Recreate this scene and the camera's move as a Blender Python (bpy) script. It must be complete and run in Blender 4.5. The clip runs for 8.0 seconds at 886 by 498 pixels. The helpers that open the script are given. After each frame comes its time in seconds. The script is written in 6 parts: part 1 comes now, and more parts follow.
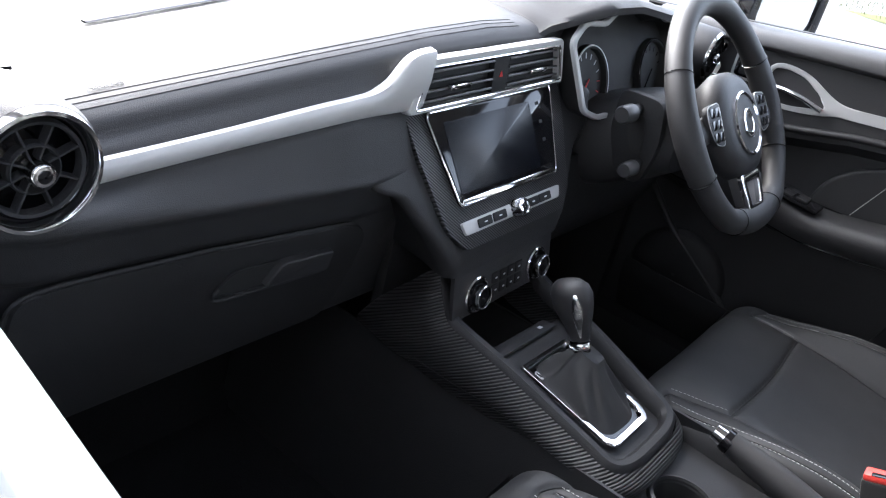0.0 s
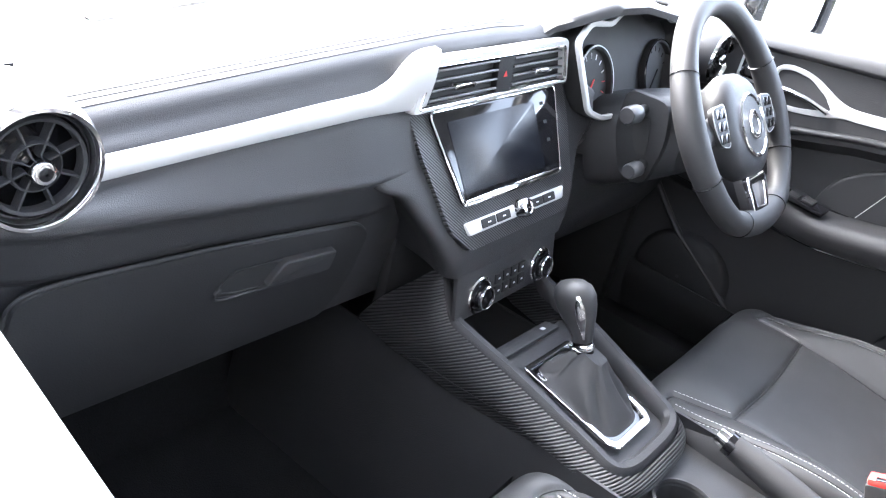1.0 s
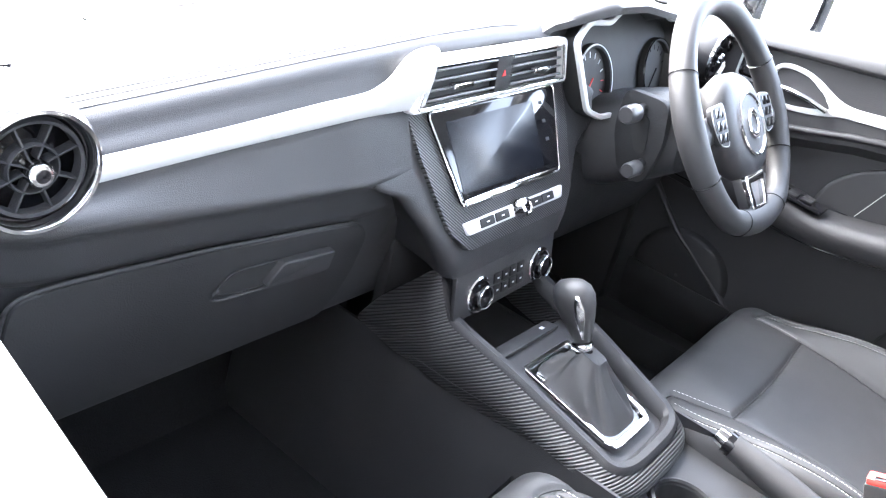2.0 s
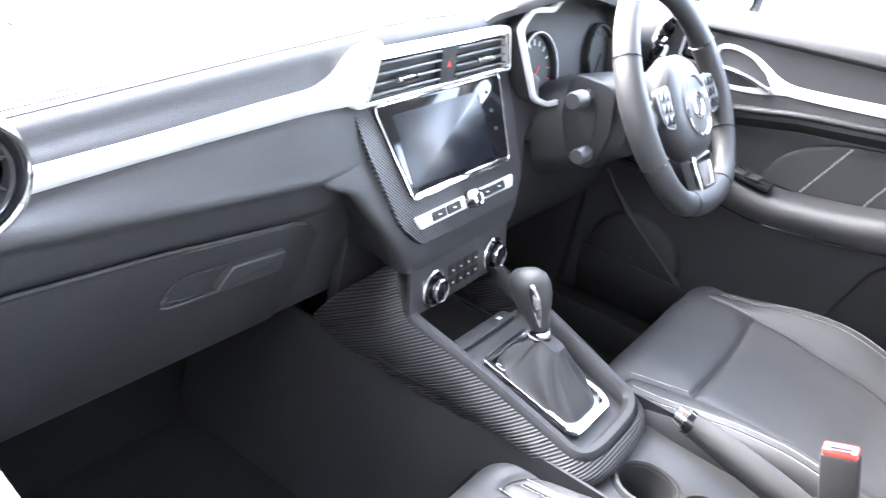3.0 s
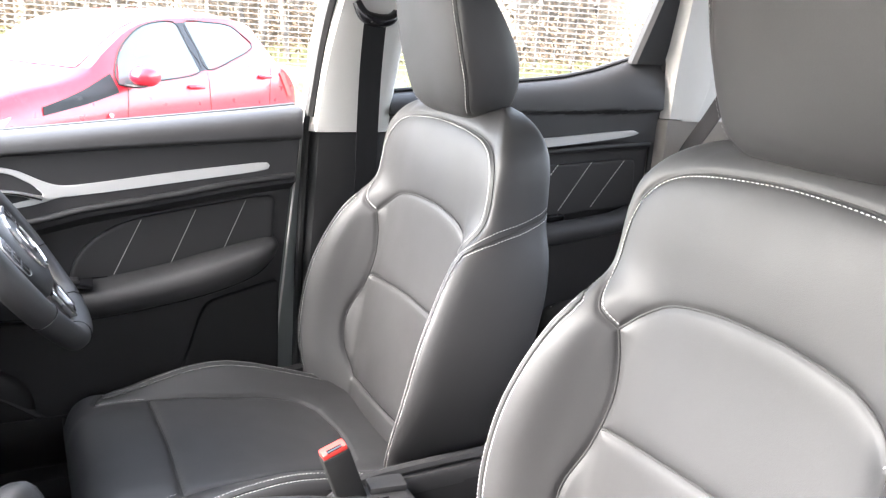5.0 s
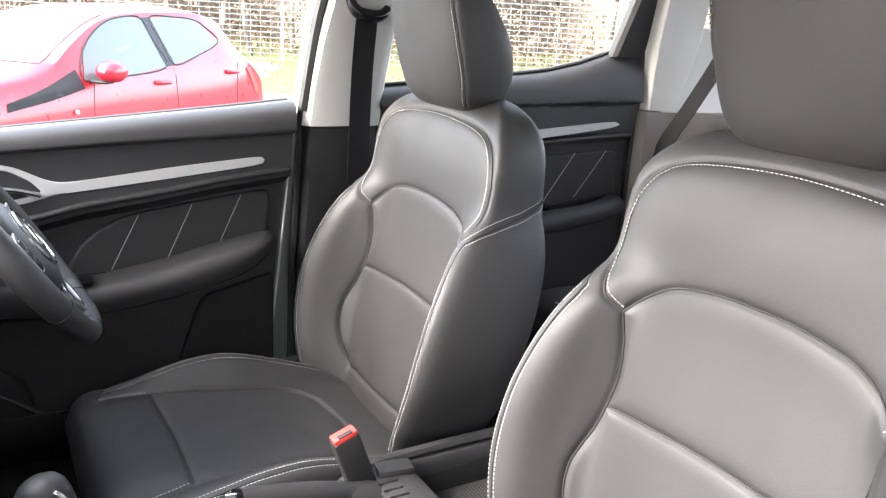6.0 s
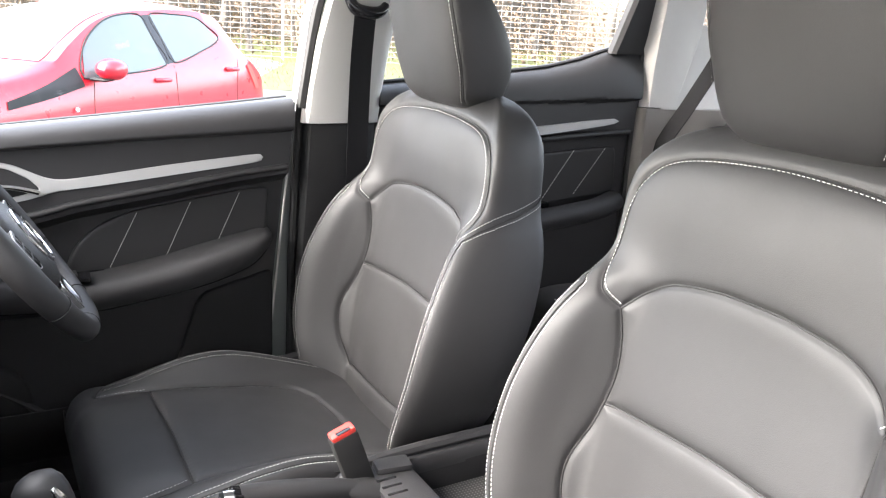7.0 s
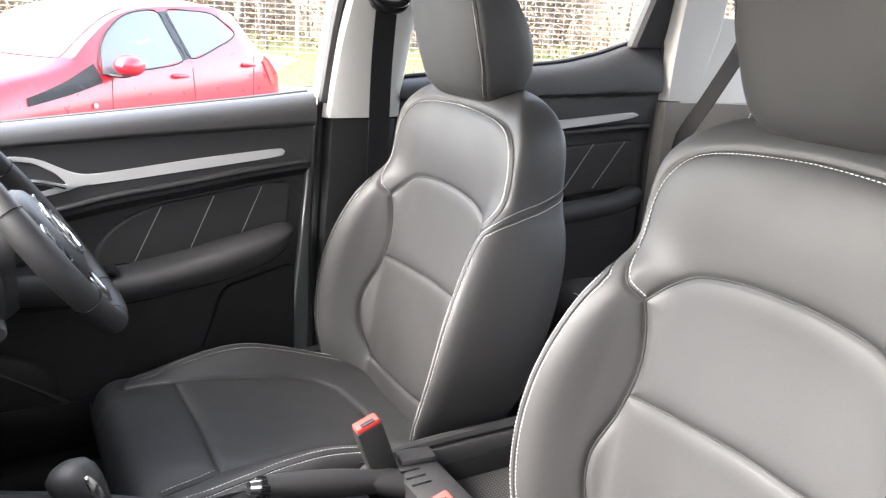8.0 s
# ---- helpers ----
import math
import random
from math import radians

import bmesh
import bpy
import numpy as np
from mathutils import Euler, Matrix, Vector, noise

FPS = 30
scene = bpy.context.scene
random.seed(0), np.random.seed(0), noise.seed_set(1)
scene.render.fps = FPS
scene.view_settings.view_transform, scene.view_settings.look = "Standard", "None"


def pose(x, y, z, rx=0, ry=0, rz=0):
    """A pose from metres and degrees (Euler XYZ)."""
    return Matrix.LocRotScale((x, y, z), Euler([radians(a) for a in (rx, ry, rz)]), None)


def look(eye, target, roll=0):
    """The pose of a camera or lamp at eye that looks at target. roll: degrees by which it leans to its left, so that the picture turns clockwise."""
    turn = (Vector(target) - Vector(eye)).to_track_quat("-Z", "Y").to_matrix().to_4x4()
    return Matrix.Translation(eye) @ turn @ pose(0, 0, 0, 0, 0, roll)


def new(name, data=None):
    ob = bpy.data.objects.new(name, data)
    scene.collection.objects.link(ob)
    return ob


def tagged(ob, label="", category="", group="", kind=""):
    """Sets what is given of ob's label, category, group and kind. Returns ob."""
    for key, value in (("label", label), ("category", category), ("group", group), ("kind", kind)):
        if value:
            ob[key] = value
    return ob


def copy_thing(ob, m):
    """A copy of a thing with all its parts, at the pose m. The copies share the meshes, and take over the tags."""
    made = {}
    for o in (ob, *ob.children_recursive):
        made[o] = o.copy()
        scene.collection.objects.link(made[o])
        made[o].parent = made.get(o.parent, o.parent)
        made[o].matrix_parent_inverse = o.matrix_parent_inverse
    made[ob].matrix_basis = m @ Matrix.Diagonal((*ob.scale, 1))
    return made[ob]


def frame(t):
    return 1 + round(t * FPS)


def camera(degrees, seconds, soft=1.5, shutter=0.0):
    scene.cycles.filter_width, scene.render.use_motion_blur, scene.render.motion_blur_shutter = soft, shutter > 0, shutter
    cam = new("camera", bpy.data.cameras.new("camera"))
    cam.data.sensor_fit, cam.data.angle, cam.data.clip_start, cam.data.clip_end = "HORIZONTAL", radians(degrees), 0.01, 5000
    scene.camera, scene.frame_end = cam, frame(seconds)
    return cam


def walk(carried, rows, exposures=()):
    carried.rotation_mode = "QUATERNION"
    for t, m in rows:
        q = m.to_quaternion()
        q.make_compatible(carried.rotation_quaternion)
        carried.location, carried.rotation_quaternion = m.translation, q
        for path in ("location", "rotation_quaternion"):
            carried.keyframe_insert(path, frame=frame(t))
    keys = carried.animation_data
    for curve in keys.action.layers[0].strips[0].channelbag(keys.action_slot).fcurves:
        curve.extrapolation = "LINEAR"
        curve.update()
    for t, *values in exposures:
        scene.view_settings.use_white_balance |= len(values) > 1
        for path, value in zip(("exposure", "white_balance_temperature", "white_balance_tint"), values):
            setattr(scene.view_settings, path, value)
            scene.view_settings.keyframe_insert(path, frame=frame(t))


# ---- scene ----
cam = camera(57.0, 8.0, soft=1.2, shutter=0.65)
PATH = [
    (0, (-0.91, -0.607, 1.267), (0.596, 0.36, 0.374), 13.8),
    (0.5, (-0.904, -0.604, 1.266), (0.598, 0.364, 0.367), 14.1),
    (1, (-0.906, -0.605, 1.266), (0.594, 0.368, 0.37), 14.1),
    (1.5, (-0.908, -0.604, 1.268), (0.59, 0.369, 0.368), 14.1),
    (3, (-0.894, -0.603, 1.267), (0.663, 0.277, 0.372), 12.8),
    (3.5, (-0.909, -0.567, 1.257), (0.841, -0.045, 0.441), 9.6),
    (4, (-0.989, -0.469, 1.283), (0.898, -0.629, 0.64), 6.1),
    (4.5, (-0.964, -0.36, 1.315), (0.821, -1.098, 0.796), 3.9),
    (5, (-0.935, -0.269, 1.325), (0.762, -1.181, 0.788), 3.7),
    (6.5, (-0.942, -0.196, 1.326), (0.706, -1.189, 0.783), 3.4),
    (7, (-0.942, -0.203, 1.325), (0.709, -1.186, 0.772), 3.4),
    (7.5, (-0.941, -0.201, 1.324), (0.714, -1.178, 0.768), 3.3),
    (8, (-0.942, -0.186, 1.323), (0.723, -1.139, 0.757), 3.1),
]
EXPO = [(0, -0.55), (0.3, 0.3), (0.6, 0.85), (1, 1.15), (1.7, 1.45), (3, 1.8), (4, 1.6), (4.5, 1.1), (4.8, 0.6), (5.2, 0.2), (6.3, -0.05), (8, 0.0)]
walk(cam, [(t, look(eye, target, roll)) for t, eye, target, roll in PATH], [(t, e + 4.6, 6150 if t < 4.2 else 6350 if t < 5 else 6600, 13) for t, e in EXPO])

# world and sun: a bright, lightly clouded winter sky
GROUND = -0.2
world = bpy.data.worlds.new("sky")
scene.world = world
world.use_nodes = True
wn, wl = world.node_tree.nodes, world.node_tree.links
sky = wn.new("ShaderNodeTexSky")
sky.sky_type = "NISHITA"
sky.sun_disc = False
sky.sun_elevation = radians(38)
sky.sun_rotation = radians(7)
sky.air_density, sky.dust_density, sky.ozone_density = 0.9, 3.0, 0.4
wn["Background"].inputs[1].default_value = 0.15
cloud = wn.new("ShaderNodeHueSaturation")
cloud.inputs["Saturation"].default_value = 0.5
wl.new(sky.outputs[0], cloud.inputs["Color"])
wl.new(cloud.outputs[0], wn["Background"].inputs[0])
sun = new("sun", bpy.data.lights.new("sun", "SUN"))
sun.data.energy, sun.data.angle, sun.data.color = 0.35, radians(42), (1.0, 0.985, 0.97)
sun.matrix_world = look((0.7, 7.0, 5.0), (0, 0, 0))


# ---- materials ----
def material(name, colour, rough=0.5, metal=0.0, grain=0.0, scale=400.0, mottle=0.12, spec=0.5, coat=0.0, sheen=0.0):
    """A surface with a base colour that varies at two scales and a fine relief."""
    m = bpy.data.materials.new(name)
    m.use_nodes = True
    n, l = m.node_tree.nodes, m.node_tree.links
    b = n["Principled BSDF"]
    b.inputs["Metallic"].default_value = metal
    b.inputs["Specular IOR Level"].default_value = spec
    b.inputs["Coat Weight"].default_value = coat
    b.inputs["Coat Roughness"].default_value = 0.05
    b.inputs["Sheen Weight"].default_value = sheen
    tc = n.new("ShaderNodeTexCoord")
    big, fine = n.new("ShaderNodeTexNoise"), n.new("ShaderNodeTexNoise")
    big.inputs["Scale"].default_value, big.inputs["Detail"].default_value = 9.0, 4.0
    fine.inputs["Scale"].default_value, fine.inputs["Detail"].default_value = scale, 3.0
    for t in (big, fine):
        l.new(tc.outputs["Object"], t.inputs["Vector"])
    mix = n.new("ShaderNodeMath")
    mix.operation = "ADD"
    l.new(big.outputs[0], mix.inputs[0])
    l.new(fine.outputs[0], mix.inputs[1])
    ramp = n.new("ShaderNodeMapRange")
    ramp.inputs[1].default_value, ramp.inputs[2].default_value = 0.6, 1.4
    ramp.inputs[3].default_value, ramp.inputs[4].default_value = 1 - mottle, 1 + mottle
    l.new(mix.outputs[0], ramp.inputs[0])
    col = n.new("ShaderNodeVectorMath")
    col.operation = "SCALE"
    col.inputs[0].default_value = colour
    l.new(ramp.outputs[0], col.inputs["Scale"])
    l.new(col.outputs[0], b.inputs["Base Color"])
    ro = n.new("ShaderNodeMapRange")
    ro.inputs[1].default_value, ro.inputs[2].default_value = 0.3, 0.7
    ro.inputs[3].default_value, ro.inputs[4].default_value = max(rough * 0.9, 0.0), min(rough * 1.1, 1.0)
    l.new(big.outputs[0], ro.inputs[0])
    l.new(ro.outputs[0], b.inputs["Roughness"])
    if grain:
        bump = n.new("ShaderNodeBump")
        bump.inputs["Strength"].default_value, bump.inputs["Distance"].default_value = grain, 0.0006
        vor = n.new("ShaderNodeTexVoronoi")
        vor.inputs["Scale"].default_value = scale
        l.new(tc.outputs["Object"], vor.inputs["Vector"])
        l.new(vor.outputs["Distance"], bump.inputs["Height"])
        l.new(bump.outputs[0], b.inputs["Normal"])
    return m


def ribbed(name, colour, pitch, direction, depth=0.8, rough=0.45):
    """Moulded ribs, as on carbon-look trim, coloured darker in the grooves than on the crests."""
    m = material(name, colour, rough)
    n, l = m.node_tree.nodes, m.node_tree.links
    b = n["Principled BSDF"]
    tc = n["Texture Coordinate"]
    dot = n.new("ShaderNodeVectorMath")
    dot.operation = "DOT_PRODUCT"
    dot.inputs[1].default_value = [c / pitch for c in direction]
    l.new(tc.outputs["Object"], dot.inputs[0])
    tri = n.new("ShaderNodeMath")
    tri.operation = "PINGPONG"
    tri.inputs[1].default_value = 0.5
    l.new(dot.outputs["Value"], tri.inputs[0])
    st = n.new("ShaderNodeMapRange")
    st.interpolation_type = "SMOOTHSTEP"
    st.inputs[1].default_value, st.inputs[2].default_value = 0.12, 0.38
    l.new(tri.outputs[0], st.inputs[0])
    bump = n.new("ShaderNodeBump")
    bump.inputs["Strength"].default_value, bump.inputs["Distance"].default_value = depth, 0.0025
    l.new(st.outputs[0], bump.inputs["Height"])
    l.new(bump.outputs[0], b.inputs["Normal"])
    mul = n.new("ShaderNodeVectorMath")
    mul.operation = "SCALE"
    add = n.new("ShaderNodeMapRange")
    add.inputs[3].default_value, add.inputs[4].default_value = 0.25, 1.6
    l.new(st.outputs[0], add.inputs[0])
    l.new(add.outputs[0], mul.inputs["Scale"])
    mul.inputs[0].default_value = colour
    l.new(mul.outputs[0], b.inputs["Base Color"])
    return m


def clear_glass(name, tint=(0.93, 0.96, 0.95), gloss=0.06):
    m = bpy.data.materials.new(name)
    m.use_nodes = True
    n, l = m.node_tree.nodes, m.node_tree.links
    n.remove(n["Principled BSDF"])
    tr, gl, mx = n.new("ShaderNodeBsdfTransparent"), n.new("ShaderNodeBsdfGlossy"), n.new("ShaderNodeMixShader")
    tr.inputs[0].default_value = (*tint, 1)
    gl.inputs["Roughness"].default_value = 0.01
    mx.inputs[0].default_value = gloss
    l.new(tr.outputs[0], mx.inputs[1])
    l.new(gl.outputs[0], mx.inputs[2])
    l.new(mx.outputs[0], n["Material Output"].inputs[0])
    return m


LEATHER = material("black_leather", (0.019, 0.019, 0.0195), 0.58, grain=0.14, scale=800, mottle=0.1)
SOFT = material("soft_black_plastic", (0.022, 0.022, 0.023), 0.56, spec=0.4, grain=0.4, scale=900, mottle=0.1)
HARD = material("hard_black_plastic", (0.015, 0.015, 0.0155), 0.62, spec=0.3, grain=0.5, scale=600, mottle=0.15)
GLOSSY = material("gloss_black_plastic", (0.008, 0.008, 0.009), 0.07, spec=0.36, mottle=0.05)
SCREEN = material("screen_glass", (0.006, 0.007, 0.010), 0.24, spec=0.3, mottle=0.02)
SILVER = material("satin_silver_paint", (0.45, 0.455, 0.45), 0.42, metal=0.15, mottle=0.03, scale=1500)
CHROME = material("chrome", (0.86, 0.86, 0.87), 0.08, metal=1.0, mottle=0.02)
PALE = material("pale_grey_trim", (0.48, 0.475, 0.45), 0.6, grain=0.25, scale=800, mottle=0.04)
CARPET = material("black_carpet", (0.014, 0.014, 0.0145), 0.95, grain=1.0, scale=500, mottle=0.4, spec=0.1)
THREAD = material("white_thread", (0.66, 0.65, 0.62), 0.7, mottle=0.08, scale=2000)
RED = material("red_plastic", (0.62, 0.05, 0.04), 0.4, mottle=0.05)
WEB = material("black_webbing", (0.012, 0.012, 0.013), 0.8, spec=0.15, grain=0.8, scale=900, mottle=0.2)
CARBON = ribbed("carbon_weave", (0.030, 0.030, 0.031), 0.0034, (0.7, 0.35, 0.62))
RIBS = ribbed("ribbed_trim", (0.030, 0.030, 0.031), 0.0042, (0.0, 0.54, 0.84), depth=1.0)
# White paint kept dark: the shade beside the car is put into its colour.
SHADED_WHITE = material("shaded_white_paint", (0.23, 0.25, 0.24), 0.5, mottle=0.02, spec=0.3)
GREYKNOB = material("grey_knob_plastic", (0.06, 0.06, 0.062), 0.38, grain=0.2, scale=900, mottle=0.05)
MIRROR = material("mirror_glass", (0.9, 0.9, 0.9), 0.01, metal=1.0, mottle=0.0)
GLASS = clear_glass("window_glass")
RUBBER = material("black_rubber", (0.012, 0.012, 0.012), 0.7, mottle=0.15)
MARK = material("pale_marking", (0.55, 0.56, 0.58), 0.5, mottle=0.02)
REDMARK = material("red_marking", (0.6, 0.03, 0.03), 0.5, mottle=0.02)
ROLL = material("padded_vinyl", (0.022, 0.022, 0.023), 0.42, grain=0.3, scale=900, mottle=0.06)
PAD = material("soft_pad", (0.026, 0.026, 0.027), 0.58, spec=0.36, grain=0.35, scale=900, mottle=0.08)


def dotted(name, colour, dot, pitch):
    """A mat with raised pale dots on a square grid."""
    m = material(name, colour, 0.6)
    n, l = m.node_tree.nodes, m.node_tree.links
    b, tc = n["Principled BSDF"], n["Texture Coordinate"]
    v = n.new("ShaderNodeTexVoronoi")
    v.inputs["Scale"].default_value, v.inputs["Randomness"].default_value = 1 / pitch, 0.0
    l.new(tc.outputs["Object"], v.inputs["Vector"])
    r = n.new("ShaderNodeMapRange")
    r.inputs[1].default_value, r.inputs[2].default_value, r.inputs[3].default_value, r.inputs[4].default_value = 0.22, 0.32, 1.0, 0.0
    l.new(v.outputs["Distance"], r.inputs[0])
    mx = n.new("ShaderNodeMix")
    mx.data_type = "RGBA"
    mx.inputs[6].default_value, mx.inputs[7].default_value = (*colour, 1), (*dot, 1)
    l.new(r.outputs[0], mx.inputs[0])
    l.new(mx.outputs[2], b.inputs["Base Color"])
    return m


PERF = dotted("dotted_rubber", (0.012, 0.012, 0.012), (0.10, 0.10, 0.10), 0.006)


# ---- mesh helpers ----
def finish(me, smooth=40):
    me.shade_smooth()
    me.set_sharp_from_angle(angle=radians(smooth))


def part(name, bm, mat, parent=None, label="", smooth=40):
    """Links a bmesh as one mesh object under its thing or part."""
    bmesh.ops.recalc_face_normals(bm, faces=bm.faces)
    me = bpy.data.meshes.new(name)
    bm.to_mesh(me)
    bm.free()
    finish(me, smooth)
    me.materials.append(mat)
    ob = new(name, me)
    if parent is not None:
        ob.parent = parent
    if label:
        ob["label"] = label
    return ob


def thing(name, label, category, at=(0, 0, 0), group="", kind=""):
    """A top-level Empty that parents the parts of one thing."""
    return tagged(moved(new(name), at), label, category, group, kind)


def moved(ob, at):
    ob.location = at
    return ob


def solo(name, bm, mat, label, category, group="", kind="", smooth=40):
    """A top-level thing that is a single mesh."""
    return tagged(part(name, bm, mat, None, "", smooth), label, category, group, kind)


def joined(*bms):
    out = bmesh.new()
    for b in bms:
        me = bpy.data.meshes.new("tmp")
        b.to_mesh(me)
        b.free()
        out.from_mesh(me)
        bpy.data.meshes.remove(me)
    return out


def lin(pts, x):
    """Piecewise linear value of a table of (x, value)."""
    return float(np.interp(x, [p[0] for p in pts], [p[1] for p in pts]))


def smooth_lin(pts):
    """The same table with its corners rounded off."""
    return [tuple(q) for q in curve(pts, 160)]


def curve(pts, n, closed=False):
    """A Catmull-Rom curve through the points, evenly resampled to n points."""
    p = [np.array(q, float) for q in pts]
    m = len(p)
    dense = []
    spans = m if closed else m - 1
    for i in range(spans):
        a, b, c, d = (p[(i + k) % m] if closed else p[min(max(i + k, 0), m - 1)] for k in (-1, 0, 1, 2))
        for j in range(12):
            t = j / 12
            dense.append(0.5 * (2 * b + (c - a) * t + (2 * a - 5 * b + 4 * c - d) * t * t + (3 * b - a - 3 * c + d) * t ** 3))
    dense.append(p[0] if closed else p[-1])
    dense = np.array(dense)
    s = np.r_[0, np.cumsum(np.linalg.norm(np.diff(dense, axis=0), axis=1))]
    want = np.linspace(0, s[-1], n + 1)[:-1] if closed else np.linspace(0, s[-1], n)
    return np.column_stack([np.interp(want, s, dense[:, k]) for k in range(dense.shape[1])])


def loft(rings, closed=True, cap=True):
    """Skins a list of rings of equal length."""
    bm = bmesh.new()
    rows = [[bm.verts.new(tuple(v)) for v in r] for r in rings]
    n = len(rows[0])
    for a, b in zip(rows, rows[1:]):
        for i in range(n if closed else n - 1):
            j = (i + 1) % n
            bm.faces.new((a[i], a[j], b[j], b[i]))
    if cap and closed:
        for r in (rows[0], rows[-1]):
            c = bm.verts.new(sum((v.co for v in r), Vector()) / n)
            for i in range(n):
                bm.faces.new((r[i], r[(i + 1) % n], c))
    return bm


def tube(pts, r, seg=8, closed=False, flat=1.0, up=(0, 0, 1)):
    """A round or flattened bar along points; r may be one radius or one for each point."""
    p = [Vector(q) for q in pts]
    n = len(p)
    rr = r if hasattr(r, "__len__") else [r] * n
    rings = []
    for i in range(n):
        a, b = (p[i - 1], p[(i + 1) % n]) if closed else (p[max(i - 1, 0)], p[min(i + 1, n - 1)])
        d = (b - a).normalized()
        u = Vector(up)
        s = d.cross(u)
        if s.length < 1e-4:
            s = d.cross(Vector((1, 0, 0)))
        s.normalize()
        u = s.cross(d)
        rings.append([p[i] + s * math.cos(k * math.tau / seg) * rr[i] + u * math.sin(k * math.tau / seg) * rr[i] * flat for k in range(seg)])
    if closed:
        rings.append(rings[0])
    bm = loft(rings, cap=not closed)
    if closed:
        bmesh.ops.remove_doubles(bm, verts=bm.verts, dist=1e-6)
    return bm


def box(lo, hi, bevel=0.004, seg=2):
    bm = bmesh.new()
    bmesh.ops.create_cube(bm, size=1)
    for v in bm.verts:
        v.co = Vector([lo[i] if v.co[i] < 0 else hi[i] for i in range(3)])
    if bevel:
        bmesh.ops.bevel(bm, geom=bm.edges[:], offset=bevel, segments=seg, profile=0.6, affect="EDGES")
    return bm


def turned(bm, m):
    bmesh.ops.transform(bm, matrix=m, verts=bm.verts)
    return bm


def plate(outline, thick, m=None, bevel=0.002, seg=2):
    """A plate: a flat outline in (u, v), thickened along +w, with bevelled edges, set in place by m."""
    bm = bmesh.new()
    vs = [bm.verts.new((u, v, 0)) for u, v in outline]
    f = bm.faces.new(vs)
    r = bmesh.ops.extrude_face_region(bm, geom=[f])
    top = [g for g in r["geom"] if isinstance(g, bmesh.types.BMVert)]
    for v in top:
        v.co.z += thick
    if bevel:
        es = [e for e in bm.edges if e.verts[0] in top and e.verts[1] in top]
        bmesh.ops.bevel(bm, geom=es, offset=bevel, segments=seg, profile=0.6, affect="EDGES")
    return turned(bm, m) if m is not None else bm


def frame_ring(outer, inner, thick, m=None):
    """A flat frame between two outlines with the same number of points, thickened along +w."""
    bm = bmesh.new()
    layers = [[bm.verts.new((u, v, w)) for u, v in o] for o, w in ((outer, 0), (outer, thick * 0.8), ([(a * 0.85 + c * 0.15, b * 0.85 + d * 0.15) for (a, b), (c, d) in zip(outer, inner)], thick), ([(a * 0.15 + c * 0.85, b * 0.15 + d * 0.85) for (a, b), (c, d) in zip(outer, inner)], thick), (inner, thick * 0.8), (inner, 0))]
    n = len(outer)
    for a, b in zip(layers, layers[1:] + layers[:1]):
        for i in range(n):
            bm.faces.new((a[i], a[(i + 1) % n], b[(i + 1) % n], b[i]))
    return turned(bm, m) if m is not None else bm


def rounded(w, h, r, n=5, taper=0.0):
    """Outline of a rounded rectangle about the origin; taper narrows the foot."""
    out = []
    for cx, cy, a0 in ((w / 2 - r, h / 2 - r, 0), (-w / 2 + r, h / 2 - r, 90), (-w / 2 + r, -h / 2 + r, 180), (w / 2 - r, -h / 2 + r, 270)):
        for k in range(n + 1):
            a = radians(a0 + 90 * k / n)
            x, y = cx + r * math.cos(a), cy + r * math.sin(a)
            out.append((x * (1 - taper * (0.5 - y / h)), y))
    return out


def round_poly(pts, r, n=4):
    """A polygon with its corners rounded by r."""
    out, m = [], len(pts)
    for i in range(m):
        p, a, b = Vector(pts[i]), Vector(pts[i - 1]), Vector(pts[(i + 1) % m])
        da, db = (a - p), (b - p)
        q = min(r, da.length * 0.45, db.length * 0.45)
        s, e = p + da.normalized() * q, p + db.normalized() * q
        for k in range(n + 1):
            t = k / n
            out.append(tuple((1 - t) ** 2 * s + 2 * t * (1 - t) * p + t * t * e))
    return out


def lathe(prof, seg=32, m=None):
    """Turns a profile of (radius, height) about the z axis."""
    bm = loft([[(r * math.cos(k * math.tau / seg), r * math.sin(k * math.tau / seg), h) for k in range(seg)] for r, h in prof], cap=False)
    return turned(bm, m) if m is not None else bm


def stitches(path, normals, length=0.0038, gap=0.0024, r=0.00040):
    """Rows of thread along a 3D path that lies on a surface."""
    bm = bmesh.new()
    p = np.array(path, float)
    s = np.r_[0, np.cumsum(np.linalg.norm(np.diff(p, axis=0), axis=1))]
    at = lambda d: np.array([np.interp(d, s, p[:, k]) for k in range(3)])
    nn = np.array(normals, float)
    an = lambda d: np.array([np.interp(d, s, nn[:, k]) for k in range(3)])
    d = 0.0
    while d + length < s[-1]:
        a, b, nrm = Vector(at(d)), Vector(at(d + length)), Vector(an(d + length / 2)).normalized()
        t = (b - a).normalized()
        side = t.cross(nrm).normalized()
        c = (a + b) / 2
        ring = []
        for q, h in ((a, 0.0), (a.lerp(c, 0.3), 1.0), (b.lerp(c, 0.3), 1.0), (b, 0.0)):
            ring.append([bm.verts.new(q + side * r + nrm * (r * 1.4 * h - r * 0.3)), bm.verts.new(q - side * r + nrm * (r * 1.4 * h - r * 0.3))])
        for u, v in zip(ring, ring[1:]):
            bm.faces.new((u[0], u[1], v[1], v[0]))
        d += length + gap
    return bm


def patch(f, us, vs):
    """An open sheet from a function of two numbers."""
    return loft([[f(u, v) for u in us] for v in vs], closed=False, cap=False)


def thicken(bm, t):
    bmesh.ops.recalc_face_normals(bm, faces=bm.faces)
    bmesh.ops.solidify(bm, geom=bm.faces[:], thickness=t)
    return bm


